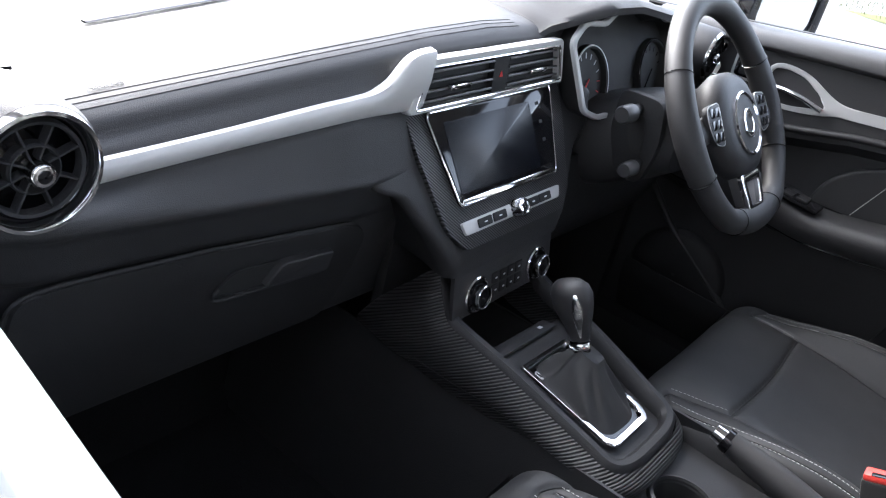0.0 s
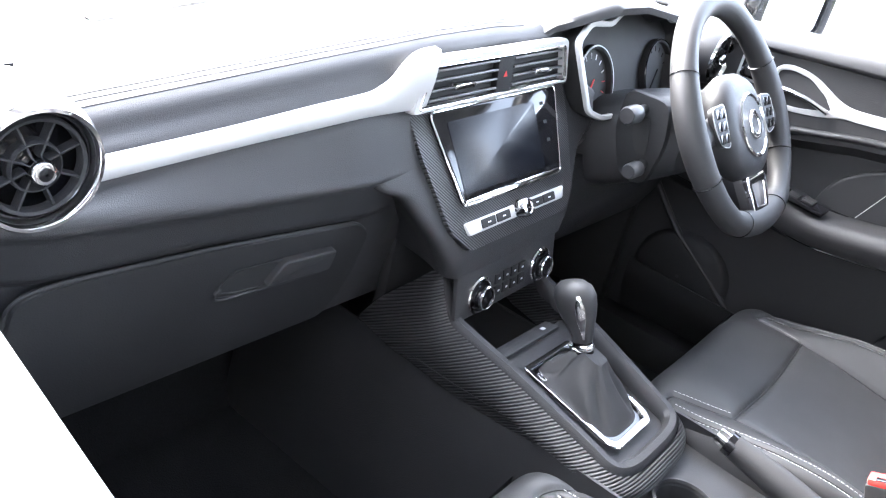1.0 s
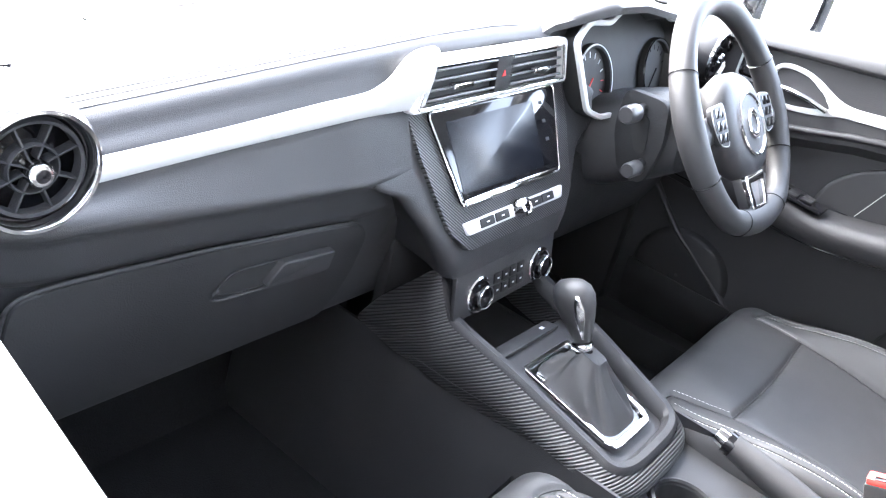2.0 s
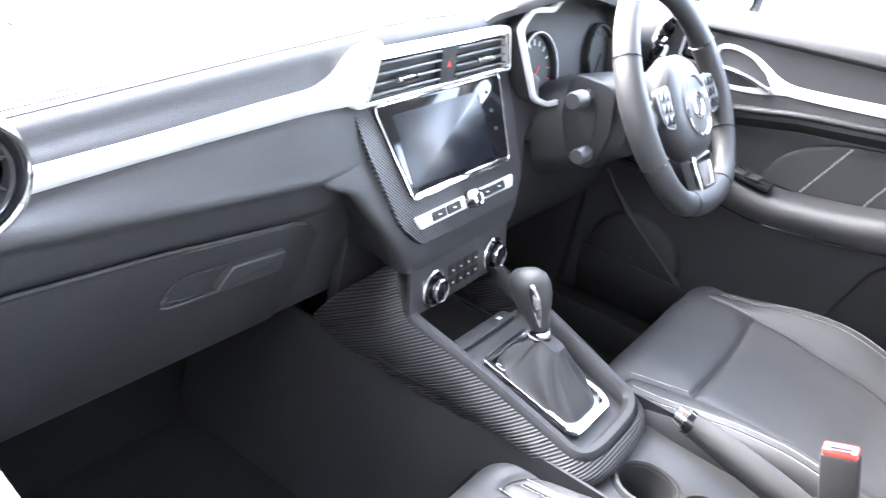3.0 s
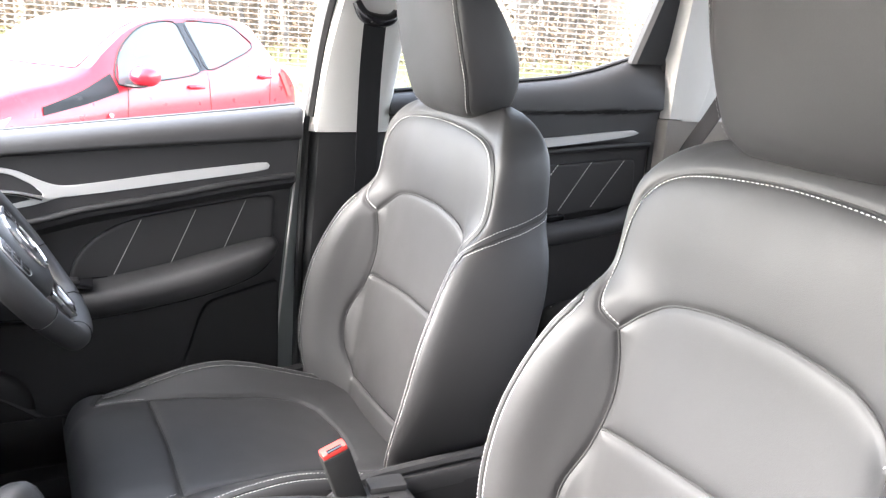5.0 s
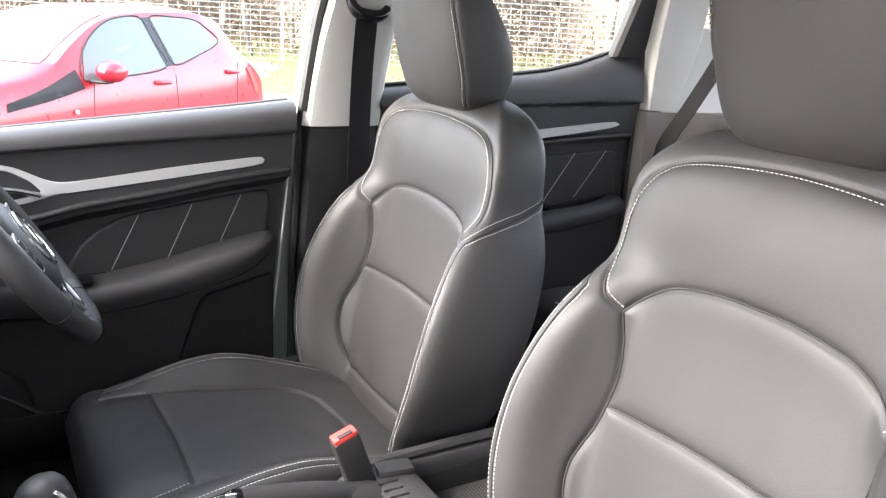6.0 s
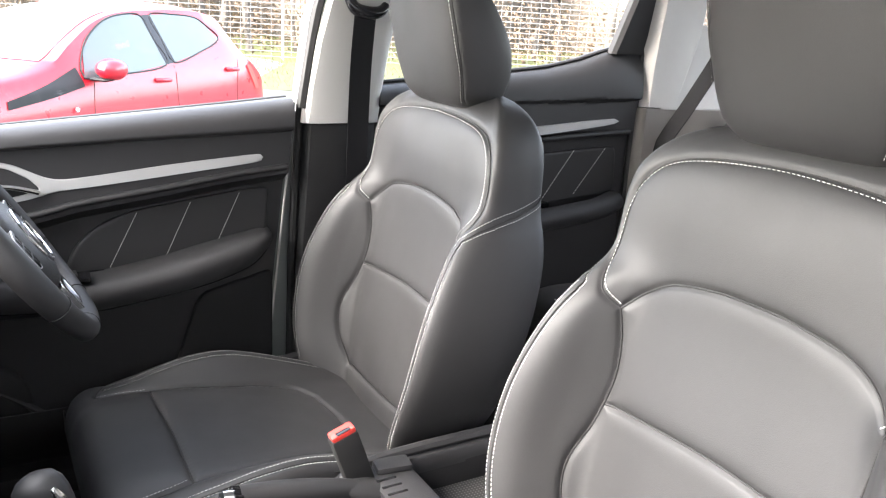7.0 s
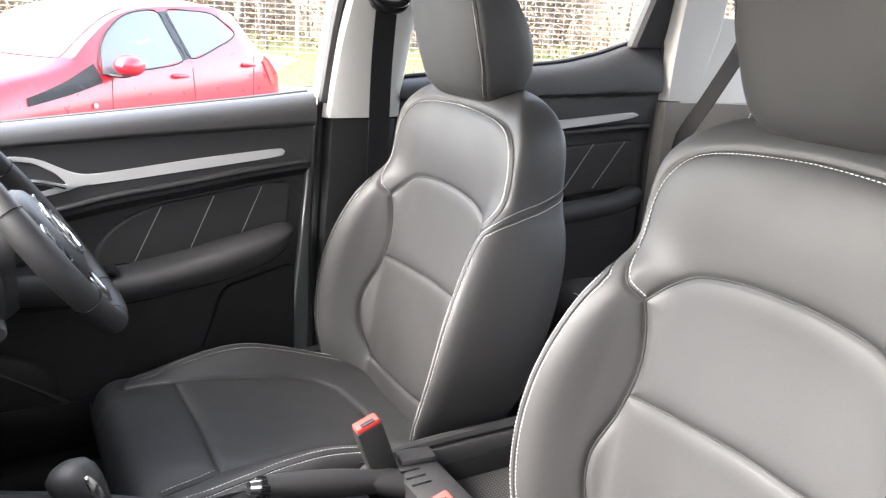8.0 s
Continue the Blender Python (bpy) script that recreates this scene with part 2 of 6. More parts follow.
def backed(bm, way):
    """Gives an open sheet depth by drawing it out along one direction."""
    r = bmesh.ops.extrude_face_region(bm, geom=bm.faces[:], use_keep_orig=True)
    bmesh.ops.translate(bm, vec=Vector(way), verts=[g for g in r["geom"] if isinstance(g, bmesh.types.BMVert)])
    return bm


def smooth01(a, b, x):
    t = min(1, max(0, (x - a) / (b - a)))
    return t * t * (3 - 2 * t)


def soft_bump(d, w):
    return math.exp(-(d / w) ** 2)


# ---- front seats ----
from mathutils.bvhtree import BVHTree
from mathutils.kdtree import KDTree


def dist_tree(paths):
    pts = [q for path in paths for q in path]
    t = KDTree(len(pts))
    for i, q in enumerate(pts):
        t.insert(Vector(q), i)
    t.balance()
    return t


def bvh_of(bm):
    bm.normal_update()
    return BVHTree.FromBMesh(bm)


def cast(bvh, origin, way):
    hit, nrm, _, _ = bvh.ray_cast(Vector(origin), Vector(way))
    return hit, nrm


def seams_on(bvh, pts, n, origin, way, flip=False):
    """Lays a curve of points on a surface by casting along one direction. origin(q) gives the start of each ray."""
    out, nr = [], []
    for q in curve(pts, n):
        h, m = cast(bvh, origin(q), way)
        if h is not None:
            out.append(tuple(h))
            nr.append(tuple(m if m.dot(Vector(way)) < 0 else -m))
    return out, nr


def groove(bm, tree, soft, sharp, wide=0.022, narrow=0.0045):
    bmesh.ops.recalc_face_normals(bm, faces=bm.faces)
    bm.normal_update()
    moves = []
    for v in bm.verts:
        d = tree.find(v.co)[2]
        moves.append(v.normal * -(soft * soft_bump(d, wide) + sharp * soft_bump(d, narrow)))
    for v, m in zip(bm.verts, moves):
        v.co += m


def shifted(path, normals, off):
    """A path moved sideways along its surface."""
    p = [Vector(q) for q in path]
    out = []
    for i, q in enumerate(p):
        t = (p[min(i + 1, len(p) - 1)] - p[max(i - 1, 0)]).normalized()
        out.append(tuple(q + t.cross(Vector(normals[i])).normalized() * off))
    return out


def sunk_seam(path, normals, depth):
    """The dark closed joint at the foot of a seam's groove."""
    q = [Vector(a) - Vector(b).normalized() * depth for a, b in zip(path, normals)]
    return tube([q[0], *q[1:-1:2], q[-1]], 0.0013, 6)


BACK_W = [(0.56, 0.225), (0.62, 0.250), (0.67, 0.272), (0.735, 0.287), (0.80, 0.289), (0.86, 0.283), (0.92, 0.271), (0.965, 0.256), (0.99, 0.243), (1.015, 0.236), (1.06, 0.234), (1.09, 0.232), (1.12, 0.225), (1.145, 0.208), (1.165, 0.184), (1.180, 0.150), (1.190, 0.10)]
BACK_P = [(0.56, 0.068), (0.645, 0.092), (0.73, 0.101), (0.82, 0.099), (0.89, 0.084), (0.94, 0.063), (0.975, 0.036), (1.005, 0.012), (1.04, 0.002), (1.12, -0.004), (1.19, -0.012)]
BACK_D = [(0.56, 0.10), (0.66, 0.108), (0.75, 0.115), (0.90, 0.130), (1.03, 0.128), (1.10, 0.122), (1.14, 0.108), (1.165, 0.085), (1.182, 0.055), (1.190, 0.03)]
BACK_Y = [(0.56, -0.850), (0.65, -0.867), (0.75, -0.889), (0.85, -0.911), (0.93, -0.926), (1.00, -0.934), (1.07, -0.938), (1.12, -0.946), (1.15, -0.958), (1.170, -0.974), (1.183, -0.994), (1.190, -1.012)]

BACK_W, BACK_P, BACK_D, BACK_Y = smooth_lin(BACK_W), smooth_lin(BACK_P), smooth_lin(BACK_D), smooth_lin(BACK_Y)


def back_ring(z, n):
    w, p, d, y = lin(BACK_W, z), lin(BACK_P, z), lin(BACK_D, z), lin(BACK_Y, z)
    half = [(0.0, 0.003), (0.28, 0.003), (0.50, 0.001), (0.61, 0.07 * p), (0.70, 0.38 * p), (0.79, 0.80 * p), (0.87, 0.99 * p), (0.925, 1.0 * p), (0.970, 0.80 * p - 0.003), (0.995, 0.40 * p - 0.012), (1.005, -0.25 * d), (0.99, -0.62 * d), (0.94, -0.90 * d), (0.75, -1.0 * d), (0.4, -1.06 * d)]
    pts = half + [(0.0, -1.08 * d)] + [(-x, q) for x, q in reversed(half[1:])]
    return [(x * w, y + q, z) for x, q in curve(pts, n, closed=True)]


def seat_backrest(seat):
    n = 500
    zs = np.r_[np.linspace(0.56, 1.10, 220), np.linspace(1.103, 1.190, 46)]
    bm = loft([back_ring(z, n) for z in zs])
    bvh = bvh_of(bm)
    front = lambda q: (q[0], 0.0, q[1])
    way = (0, -1, 0)
    mirror = lambda pts: [(-x, z) for x, z in pts]
    side = [(0.178, 0.943), (0.172, 0.90), (0.170, 0.85), (0.178, 0.79), (0.190, 0.725), (0.176, 0.66), (0.140, 0.602)]
    arch = [(-0.178, 0.943), (-0.155, 0.970), (-0.118, 0.992), (-0.055, 1.004), (0, 1.006), (0.055, 1.004), (0.118, 0.992), (0.155, 0.970), (0.178, 0.943)]
    mid = [(-0.172, 0.812), (0, 0.822), (0.172, 0.812)]
    yoke = [(-0.178, 0.943), (-0.203, 0.968), (-0.218, 1.000), (-0.2205, 1.035), (-0.217, 1.072), (-0.204, 1.106), (-0.172, 1.135), (-0.11, 1.151), (0, 1.158)]
    low = [(-0.140, 0.602), (0.0, 0.600), (0.140, 0.602)]
    yoke = yoke + [(-x, z) for x, z in reversed(yoke[:-1])]
    lines = [seams_on(bvh, pts, m, front, way) for pts, m in ((side, 130), (mirror(side), 130), (arch, 130), (mid, 90), (yoke, 280), (low, 60))]
    ridges = []
    for sign in (1, -1):
        path, nr = [], []
        for q in np.r_[np.linspace(0.60, 0.945, 100), np.linspace(0.948, 1.030, 50)]:
            ring = back_ring(q, n)
            w, d, y = lin(BACK_W, q), lin(BACK_D, q), lin(BACK_Y, q)
            i0 = next(i for i in range(n // 2) if ring[i][0] > 0.892 * w)
            i1 = min(range(n // 2), key=lambda i: (ring[i][0] - 0.94 * w) ** 2 + (ring[i][1] - y + 0.90 * d) ** 2)
            k = min(1, max(0, (q - 0.968) / 0.062)) ** 0.85
            i = i0 + (i1 - i0) * k
            a, b = Vector(ring[int(i)]), Vector(ring[int(i) + 1])
            h, t = a.lerp(b, i - int(i)), (b - a).normalized()
            path.append((sign * h.x, h.y, h.z))
            nr.append((sign * -t.y, t.x, 0.15))
        ridges.append((path, nr))
    groove(bm, dist_tree([a for a, _ in lines]), 0.0020, 0.0040, wide=0.013, narrow=0.0044)
    groove(bm, dist_tree([a for a, _ in ridges]), 0.0, 0.0024, narrow=0.0042)
    back = part("backrest", bm, LEATHER, seat)
    tagged(part("seam", joined(*[sunk_seam(a, b, 0.0048) for a, b in lines], *[sunk_seam(a, b, 0.0016) for a, b in ridges]), RUBBER, back, "dark sewn seams"), kind="stuff")
    sew = []
    for path, nr in ridges:
        for off in (-0.0105, 0.0055):
            sew.append(stitches([tuple(bvh.find_nearest(Vector(q))[0]) for q in shifted(path, nr, off)], nr))
    sew.append(stitches([tuple(bvh.find_nearest(Vector(q))[0]) for q in shifted(*lines[4], -0.0058)], lines[4][1]))
    tagged(part("stitching", joined(*sew), THREAD, back, "white double stitching"), kind="stuff")
    return back


def seat_headrest(seat):
    rings = []
    for z, w, yf, yb in ((1.164, 0.060, -0.972, -1.005), (1.166, 0.082, -0.955, -1.020), (1.174, 0.098, -0.940, -1.030), (1.193, 0.110, -0.924, -1.040), (1.23, 0.120, -0.911, -1.047), (1.28, 0.128, -0.899, -1.036), (1.33, 0.129, -0.890, -1.006), (1.37, 0.126, -0.886, -0.976), (1.40, 0.118, -0.890, -0.955), (1.413, 0.10, -0.900, -0.945), (1.416, 0.06, -0.912, -0.935)):
        w, ym, d = w * 1.02, (yf + yb) / 2 - 0.012, (yf - yb) / 2
        half = [(0, d), (0.40 * w, d * 0.995), (0.70 * w, d * 0.95), (0.86 * w, d * 0.87), (0.935 * w, d * 0.78), (0.975 * w, d * 0.60), (1.0 * w, d * 0.15), (0.965 * w, -d * 0.45), (0.84 * w, -d * 0.85), (0.5 * w, -d * 0.99), (0, -d)]
        pts = half + [(-x, y) for x, y in reversed(half[1:-1])]
        rings.append([(x, ym + y, z) for x, y in curve(pts, 160, closed=True)])
    dense = []
    table = np.array(rings)
    for i in range(160):
        dense.append(curve(table[:, i, :], 90))
    bm = loft([[dense[i][k] for i in range(160)] for k in range(90)])
    bvh = bvh_of(bm)
    lines = []
    for sign in (1, -1):
        pts = [(sign * 0.104, 1.402), (sign * 0.115, 1.36), (sign * 0.1195, 1.30), (sign * 0.117, 1.24), (sign * 0.107, 1.197), (sign * 0.094, 1.174)]
        lines.append(seams_on(bvh, pts, 100, lambda q: (q[0], 0, q[1]), (0, -1, 0)))
    groove(bm, dist_tree([a for a, _ in lines]), 0.0008, 0.0038, wide=0.010, narrow=0.0034)
    head = part("headrest", bm, LEATHER, seat)
    tagged(part("seam", joined(*[sunk_seam(a, b, 0.0034) for a, b in lines]), RUBBER, head, "dark sewn seams"), kind="stuff")
    tagged(part("stitching", joined(*[stitches(shifted(a, b, o), b) for (a, b), o in zip(lines, (-0.004, 0.004))]), THREAD, head, "white stitching"), kind="stuff")
    for sign in (1, -1):
        part("headrest_post", tube([(sign * 0.07, -0.994, 1.13), (sign * 0.07, -0.985, 1.20)], 0.006, 12), CHROME, seat)
        part("post_collar", lathe([(0.010, 0), (0.017, 0.0), (0.017, 0.010), (0.010, 0.014)], 20, pose(sign * 0.07, -0.992, 1.160)), GLOSSY, seat)


CUSH_W = [(-0.86, 0.22), (-0.76, 0.245), (-0.60, 0.262), (-0.50, 0.262), (-0.42, 0.255), (-0.36, 0.252), (-0.325, 0.247), (-0.305, 0.238)]
CUSH_Z = [(-0.86, 0.569), (-0.76, 0.584), (-0.62, 0.606), (-0.48, 0.620), (-0.42, 0.625), (-0.38, 0.625), (-0.35, 0.621), (-0.33, 0.612), (-0.316, 0.597), (-0.305, 0.569)]
CUSH_B = [(-0.86, 0.012), (-0.74, 0.032), (-0.62, 0.046), (-0.54, 0.038), (-0.47, 0.018), (-0.42, 0.002), (-0.38, -0.003), (-0.34, -0.003), (-0.30, -0.004)]

CUSH_W, CUSH_Z, CUSH_B = smooth_lin(CUSH_W), smooth_lin(CUSH_Z), smooth_lin(CUSH_B)


def cushion_ring(y, n):
    w, z, b = lin(CUSH_W, y), lin(CUSH_Z, y), lin(CUSH_B, y)
    foot = 0.50 if y < -0.36 else 0.50 + (y + 0.36) * 0.6
    half = [(0.0, 0.0), (0.30, 0.001), (0.52, 0.003 + 0.06 * b), (0.66, 0.40 * b), (0.80, 0.92 * b), (0.90, 1.0 * b), (0.965, 0.82 * b - 0.006), (1.0, 0.3 * b - 0.03), (0.985, foot - z + 0.05), (0.93, foot - z + 0.01), (0.6, foot - z)]
    pts = half + [(0, foot - z)] + [(-x, q) for x, q in reversed(half[1:])]
    return [(x * w, y, z + q) for x, q in curve(pts, n, closed=True)]


def seat_cushion(seat):
    ys = np.r_[np.linspace(-0.86, -0.36, 170), np.linspace(-0.357, -0.305, 30)]
    bm = loft([cushion_ring(y, 340) for y in ys])
    bvh = bvh_of(bm)
    down = (0, 0, -1)
    up = lambda q: (q[0], q[1], 1.2)
    cross = [(-0.172, -0.450), (0, -0.457), (0.172, -0.450)]
    side = [(0.190, -0.36), (0.182, -0.41), (0.172, -0.450), (0.161, -0.52), (0.150, -0.60), (0.148, -0.66), (0.135, -0.72), (0.10, -0.755)]
    tail = [(-0.10, -0.755), (0, -0.768), (0.10, -0.755)]
    wing = [(0.255, -0.40), (0.235, -0.375), (0.205, -0.358), (0.190, -0.36)]
    mirror = lambda pts: [(-x, y) for x, y in pts]
    lines = [seams_on(bvh, pts, n, up, down) for pts, n in ((cross, 80), (side, 110), (mirror(side), 110), (tail, 50), (wing, 40), (mirror(wing), 40))]
    ridges = []
    for sign in (1, -1):
        path, nr = [], []
        for y in np.linspace(-0.375, -0.80, 110):
            h, m = cast(bvh, (sign * lin(CUSH_W, y) * (0.84 if sign > 0 else 0.90), y, 1.2), down)
            if h is not None:
                path.append(tuple(h))
                nr.append(tuple(m if m.z > 0 else -m))
        ridges.append((path, nr))
    groove(bm, dist_tree([a for a, _ in lines]), 0.0028, 0.0045, wide=0.015, narrow=0.0045)
    groove(bm, dist_tree([a for a, _ in ridges]), 0.0, 0.003, narrow=0.0045)
    cushion = part("cushion", bm, LEATHER, seat)
    tagged(part("seam", joined(*[sunk_seam(a, b, 0.0062) for a, b in lines], *[sunk_seam(a, b, 0.0020) for a, b in ridges]), RUBBER, cushion, "dark sewn seams"), kind="stuff")
    sew = []
    for path, nr in ridges:
        for off in (-0.009, 0.005):
            sew.append(stitches(shifted(path, nr, off), nr))
    for k in (1, 2):
        cut = [i for i, q in enumerate(lines[k][0]) if q[1] > -0.446]
        sew.append(stitches(shifted([lines[k][0][i] for i in cut], [lines[k][1][i] for i in cut], 0.005 if k == 1 else -0.005), [lines[k][1][i] for i in cut]))
    tagged(part("stitching", joined(*sew), THREAD, cushion, "white double stitching"), kind="stuff")
    return cushion


def front_seat(x, label):
    seat = thing("front_seat", label, "car seat", (x, 0, 0), "front seats")
    moved(seat_cushion(seat), (-0.020, -0.006, -0.012))
    seat_backrest(seat)
    seat_headrest(seat)
    part("seat_base", joined(box((-0.20, -0.80, 0.40), (0.20, -0.36, 0.51), 0.02)), HARD, seat)
    for s in (-1, 1):
        part("side_cover", loft([[(s * q, y, z) for y, z in round_poly([(-0.90, 0.50), (-0.86, 0.60), (-0.72, 0.585), (-0.45, 0.56), (-0.38, 0.52), (-0.40, 0.47), (-0.80, 0.46)], 0.02)] for q in (0.238, 0.262)]), HARD, seat)
        part("seat_rail", box((s * 0.19 - 0.02, -0.90, 0.355), (s * 0.19 + 0.02, -0.30, 0.40), 0.004), HARD, seat)
    return seat


driver_seat = front_seat(0.382, "black leather car seat with white double stitching beside the console")
passenger_seat = copy_thing(driver_seat, pose(-0.386, 0, 0))
passenger_seat["label"] = "black leather car seat with white stitching beside the white door"
for c in passenger_seat.children:
    if c.name.startswith(("headrest", "post_collar")):
        c.location = (0.0, -0.012, 0.036)
    if c.name.startswith("backrest"):
        c.location = (0.0, 0.0, 0.030)
    if c.name.startswith("cushion"):
        c.location = (-0.014, 0.0, 0.012)


# ---- car shell: floor, roof, glass, pillars, doors ----
def sheet(f, us, vs, t, name, mat, parent, label="", smooth=40):
    return part(name, backed(patch(f, us, vs), (0, 0, t)), mat, parent, label, smooth)


shell = thing("car_body", "white small car body around a black interior", "car", kind="structure")
part("floor_pan", box((-0.76, -2.2, 0.30), (0.76, 0.55, 0.33), 0.0), CARPET, shell, "black carpeted floor")
part("firewall", box((-0.76, 0.45, 0.30), (0.76, 0.50, 1.02), 0.0), CARPET, shell)
part("toe_board", turned(box((-0.74, -0.02, -0.28), (0.74, 0.02, 0.28), 0.0), pose(0, 0.36, 0.50, -32)), CARPET, shell)


def roof_z(x, y):
    return 1.475 + 0.035 * (1 - (x / 0.62) ** 2) - 0.03 * ((y + 0.9) / 0.9) ** 2 * (1 if y > -0.9 else 0.7)


sheet(lambda u, v: (u, v, roof_z(u, v)), np.linspace(-0.62, 0.62, 17), np.linspace(-2.05, -0.10, 15), 0.03, "roof", PALE, shell, "pale grey headliner")
for s in (-1, 1):
    # screen pillar from the scuttle to the roof, and roof rail above the doors
    part("screen_pillar", tube(curve([(s * 0.72, 0.42, 1.04), (s * 0.70, 0.20, 1.16), (s * 0.66, -0.06, 1.31), (s * 0.615, -0.30, 1.43), (s * 0.61, -0.42, 1.47)], 14), 0.036, 10), PALE, shell, "pale grey pillar trim")
    part("roof_rail", tube(curve([(s * 0.615, -0.34, 1.465), (s * 0.635, -0.9, 1.49), (s * 0.63, -1.6, 1.475), (s * 0.60, -2.05, 1.43)], 14), 0.032, 10), PALE, shell)
    part("sill", box((min(s * 0.66, s * 0.78), -1.75, 0.28), (max(s * 0.66, s * 0.78), 0.30, 0.41), 0.02), HARD, shell)
    part("kick_panel", box((min(s * 0.68, s * 0.73), -0.02, 0.33), (max(s * 0.68, s * 0.73), 0.45, 0.98), 0.01), HARD, shell)
part("windscreen", patch(lambda u, v: (u * (0.70 - 0.09 * v), 0.44 - 0.78 * v + 0.05 * (1 - u * u), 1.03 + 0.42 * v), np.linspace(-1, 1, 9), np.linspace(0, 1, 7)), GLASS, shell).visible_shadow = False
part("tail_panel", box((-0.70, -2.25, 0.30), (0.70, -2.20, 1.00), 0.0), HARD, shell)
part("rear_glass", patch(lambda u, v: (u * 0.58, -2.22 + 0.20 * v, 1.02 + 0.40 * v), np.linspace(-1, 1, 5), np.linspace(0, 1, 3)), GLASS, shell).visible_shadow = False


def pillar_b(s):
    """Centre pillar: dark below, pale above, tapering upwards and leaning back."""
    name = "centre_pillar"
    p = thing(name, "centre door pillar, pale grey above dark grey", "pillar", kind="structure")
    low = []
    for z, y0, y1, xi in ((0.36, -0.775, -1.01, 0.70), (0.55, -0.800, -0.995, 0.700), (0.80, -0.808, -0.990, 0.694), (1.085, -0.820, -0.988, 0.682)):
        low.append([(s * 0.76, y0, z), (s * (xi + 0.02), y0, z), (s * (xi + 0.004), y0 - 0.012, z), (s * xi, y0 - 0.03, z), (s * xi, y1 + 0.03, z), (s * (xi + 0.006), y1 + 0.01, z), (s * (xi + 0.02), y1, z), (s * 0.76, y1, z)])
    part("lower_trim", loft(low), HARD, p, "dark grey plastic")
    up = []
    for z, y0, y1, xi in ((1.088, -0.812, -0.993, 0.678), (1.16, -0.818, -0.996, 0.671), (1.26, -0.832, -1.006, 0.658), (1.36, -0.852, -1.022, 0.640), (1.48, -0.88, -1.05, 0.612)):
        up.append([(s * 0.76, y0, z), (s * (xi + 0.02), y0, z), (s * (xi + 0.004), y0 - 0.012, z), (s * xi, y0 - 0.03, z), (s * xi, y1 + 0.03, z), (s * (xi + 0.006), y1 + 0.01, z), (s * (xi + 0.02), y1, z), (s * 0.76, y1, z)])
    part("upper_trim", loft(up), PALE, p, "pale grey plastic")
    part("door_seal", tube([(s * 0.715, -0.795, 0.40), (s * 0.715, -0.800, 0.80), (s * 0.708, -0.812, 1.10), (s * 0.69, -0.835, 1.30), (s * 0.665, -0.865, 1.46)], 0.009, 8), RUBBER, p)
    return p


pillar_b(1)
pillar_b(-1)


def seat_belt(s):
    b = thing("seat_belt", "black webbing seat belt hanging on the pale pillar", "seat belt")
    path = curve([(s * 0.632, -0.925, 1.325), (s * 0.650, -0.925, 1.20), (s * 0.664, -0.928, 1.00), (s * 0.672, -0.93, 0.75), (s * 0.68, -0.93, 0.45)], 30)
    strap = [[(x - s * 0.0, y + 0.024, z), (x + s * 0.0015, y, z), (x, y - 0.024, z), (x - s * 0.0015, y - 0.024, z), (x - s * 0.0003, y, z), (x - s * 0.0015, y + 0.024, z)] for x, y, z in path]
    part("strap", loft(strap), WEB, b)
    ring = curve([(s * 0.628, -0.882, 1.352), (s * 0.622, -0.897, 1.326), (s * 0.620, -0.925, 1.318), (s * 0.622, -0.953, 1.322), (s * 0.628, -0.968, 1.335)], 20)
    part("guide_loop", joined(tube(ring, [0.009 + 0.005 * math.sin(math.pi * i / 19) for i in range(20)], 10), tube([(s * 0.632, -0.885, 1.36), (s * 0.64, -0.90, 1.40)], 0.010, 10)), GLOSSY, b, "black plastic belt guide")
    return b


seat_belt(1)


def extrude_x(outline, x0, x1, bevel=0.006, m=None):
    """A plate whose outline is given in (y, z), from x0 to x1 (the bevelled side)."""
    bm = plate(outline, abs(x1 - x0), None, bevel, 3)
    s = 1 if x1 > x0 else -1
    for v in bm.verts:
        u, w, h = v.co
        v.co = (x0 + s * h, u, w)
    return bm




# driver's door
BELT = [(0.10, 1.056), (-0.10, 1.074), (-0.25, 1.088), (-0.443, 1.106), (-0.656, 1.126), (-0.805, 1.142)]


def belt_z(y):
    return lin(sorted(BELT), y)


def ledge_z(y):
    return lin([(-0.80, 1.003), (-0.65, 0.986), (-0.54, 0.968), (-0.38, 0.946), (-0.31, 0.930), (-0.20, 0.905), (0.10, 0.83)], y)


def door_end(z):
    """The door's rear edge, leaning back as it rises."""
    return -0.765 - 0.104 * (z - 0.838)


def roll_z(y):
    """Crease under the padded roll along the window."""
    return lin([(-0.80, 1.077), (-0.653, 1.070), (-0.44, 1.061), (-0.25, 1.050), (-0.10, 1.038), (0.10, 1.020)], y)


def door_face(y, z):
    """Inner face of the front door: x for a place along and up it."""
    bz, rz, lz = belt_z(y), roll_z(y), ledge_z(y)
    if z > rz:
        k = min(1, (z - rz) / (bz - rz))
        return 0.671 + 0.050 * (1 - math.sqrt(max(0, 1 - k * k))) + 0.004 * max(0, 1 - k / 0.15) ** 2
    if z > rz - 0.004:
        return 0.675 + 0.011 * (rz - z) / 0.004
    if z > lz:
        k = (z - lz) / (rz - 0.004 - lz)
        return 0.682 + 0.004 * k
    if z > lz - 0.016:
        return 0.680
    k = min(1.0, (lz - 0.016 - z) / 0.02)
    return 0.683 + 0.027 * k + max(0, 0.55 - z) * 0.02


door = thing("door_1", "closed black car door with silver trim and stitched insert", "car door", kind="structure")
ys = np.linspace(0.06, -0.785, 90)


DOOR_V = (0, 0.30, 0.40, 0.401, 0.45, 0.451, 0.62, 0.64, 1.0)


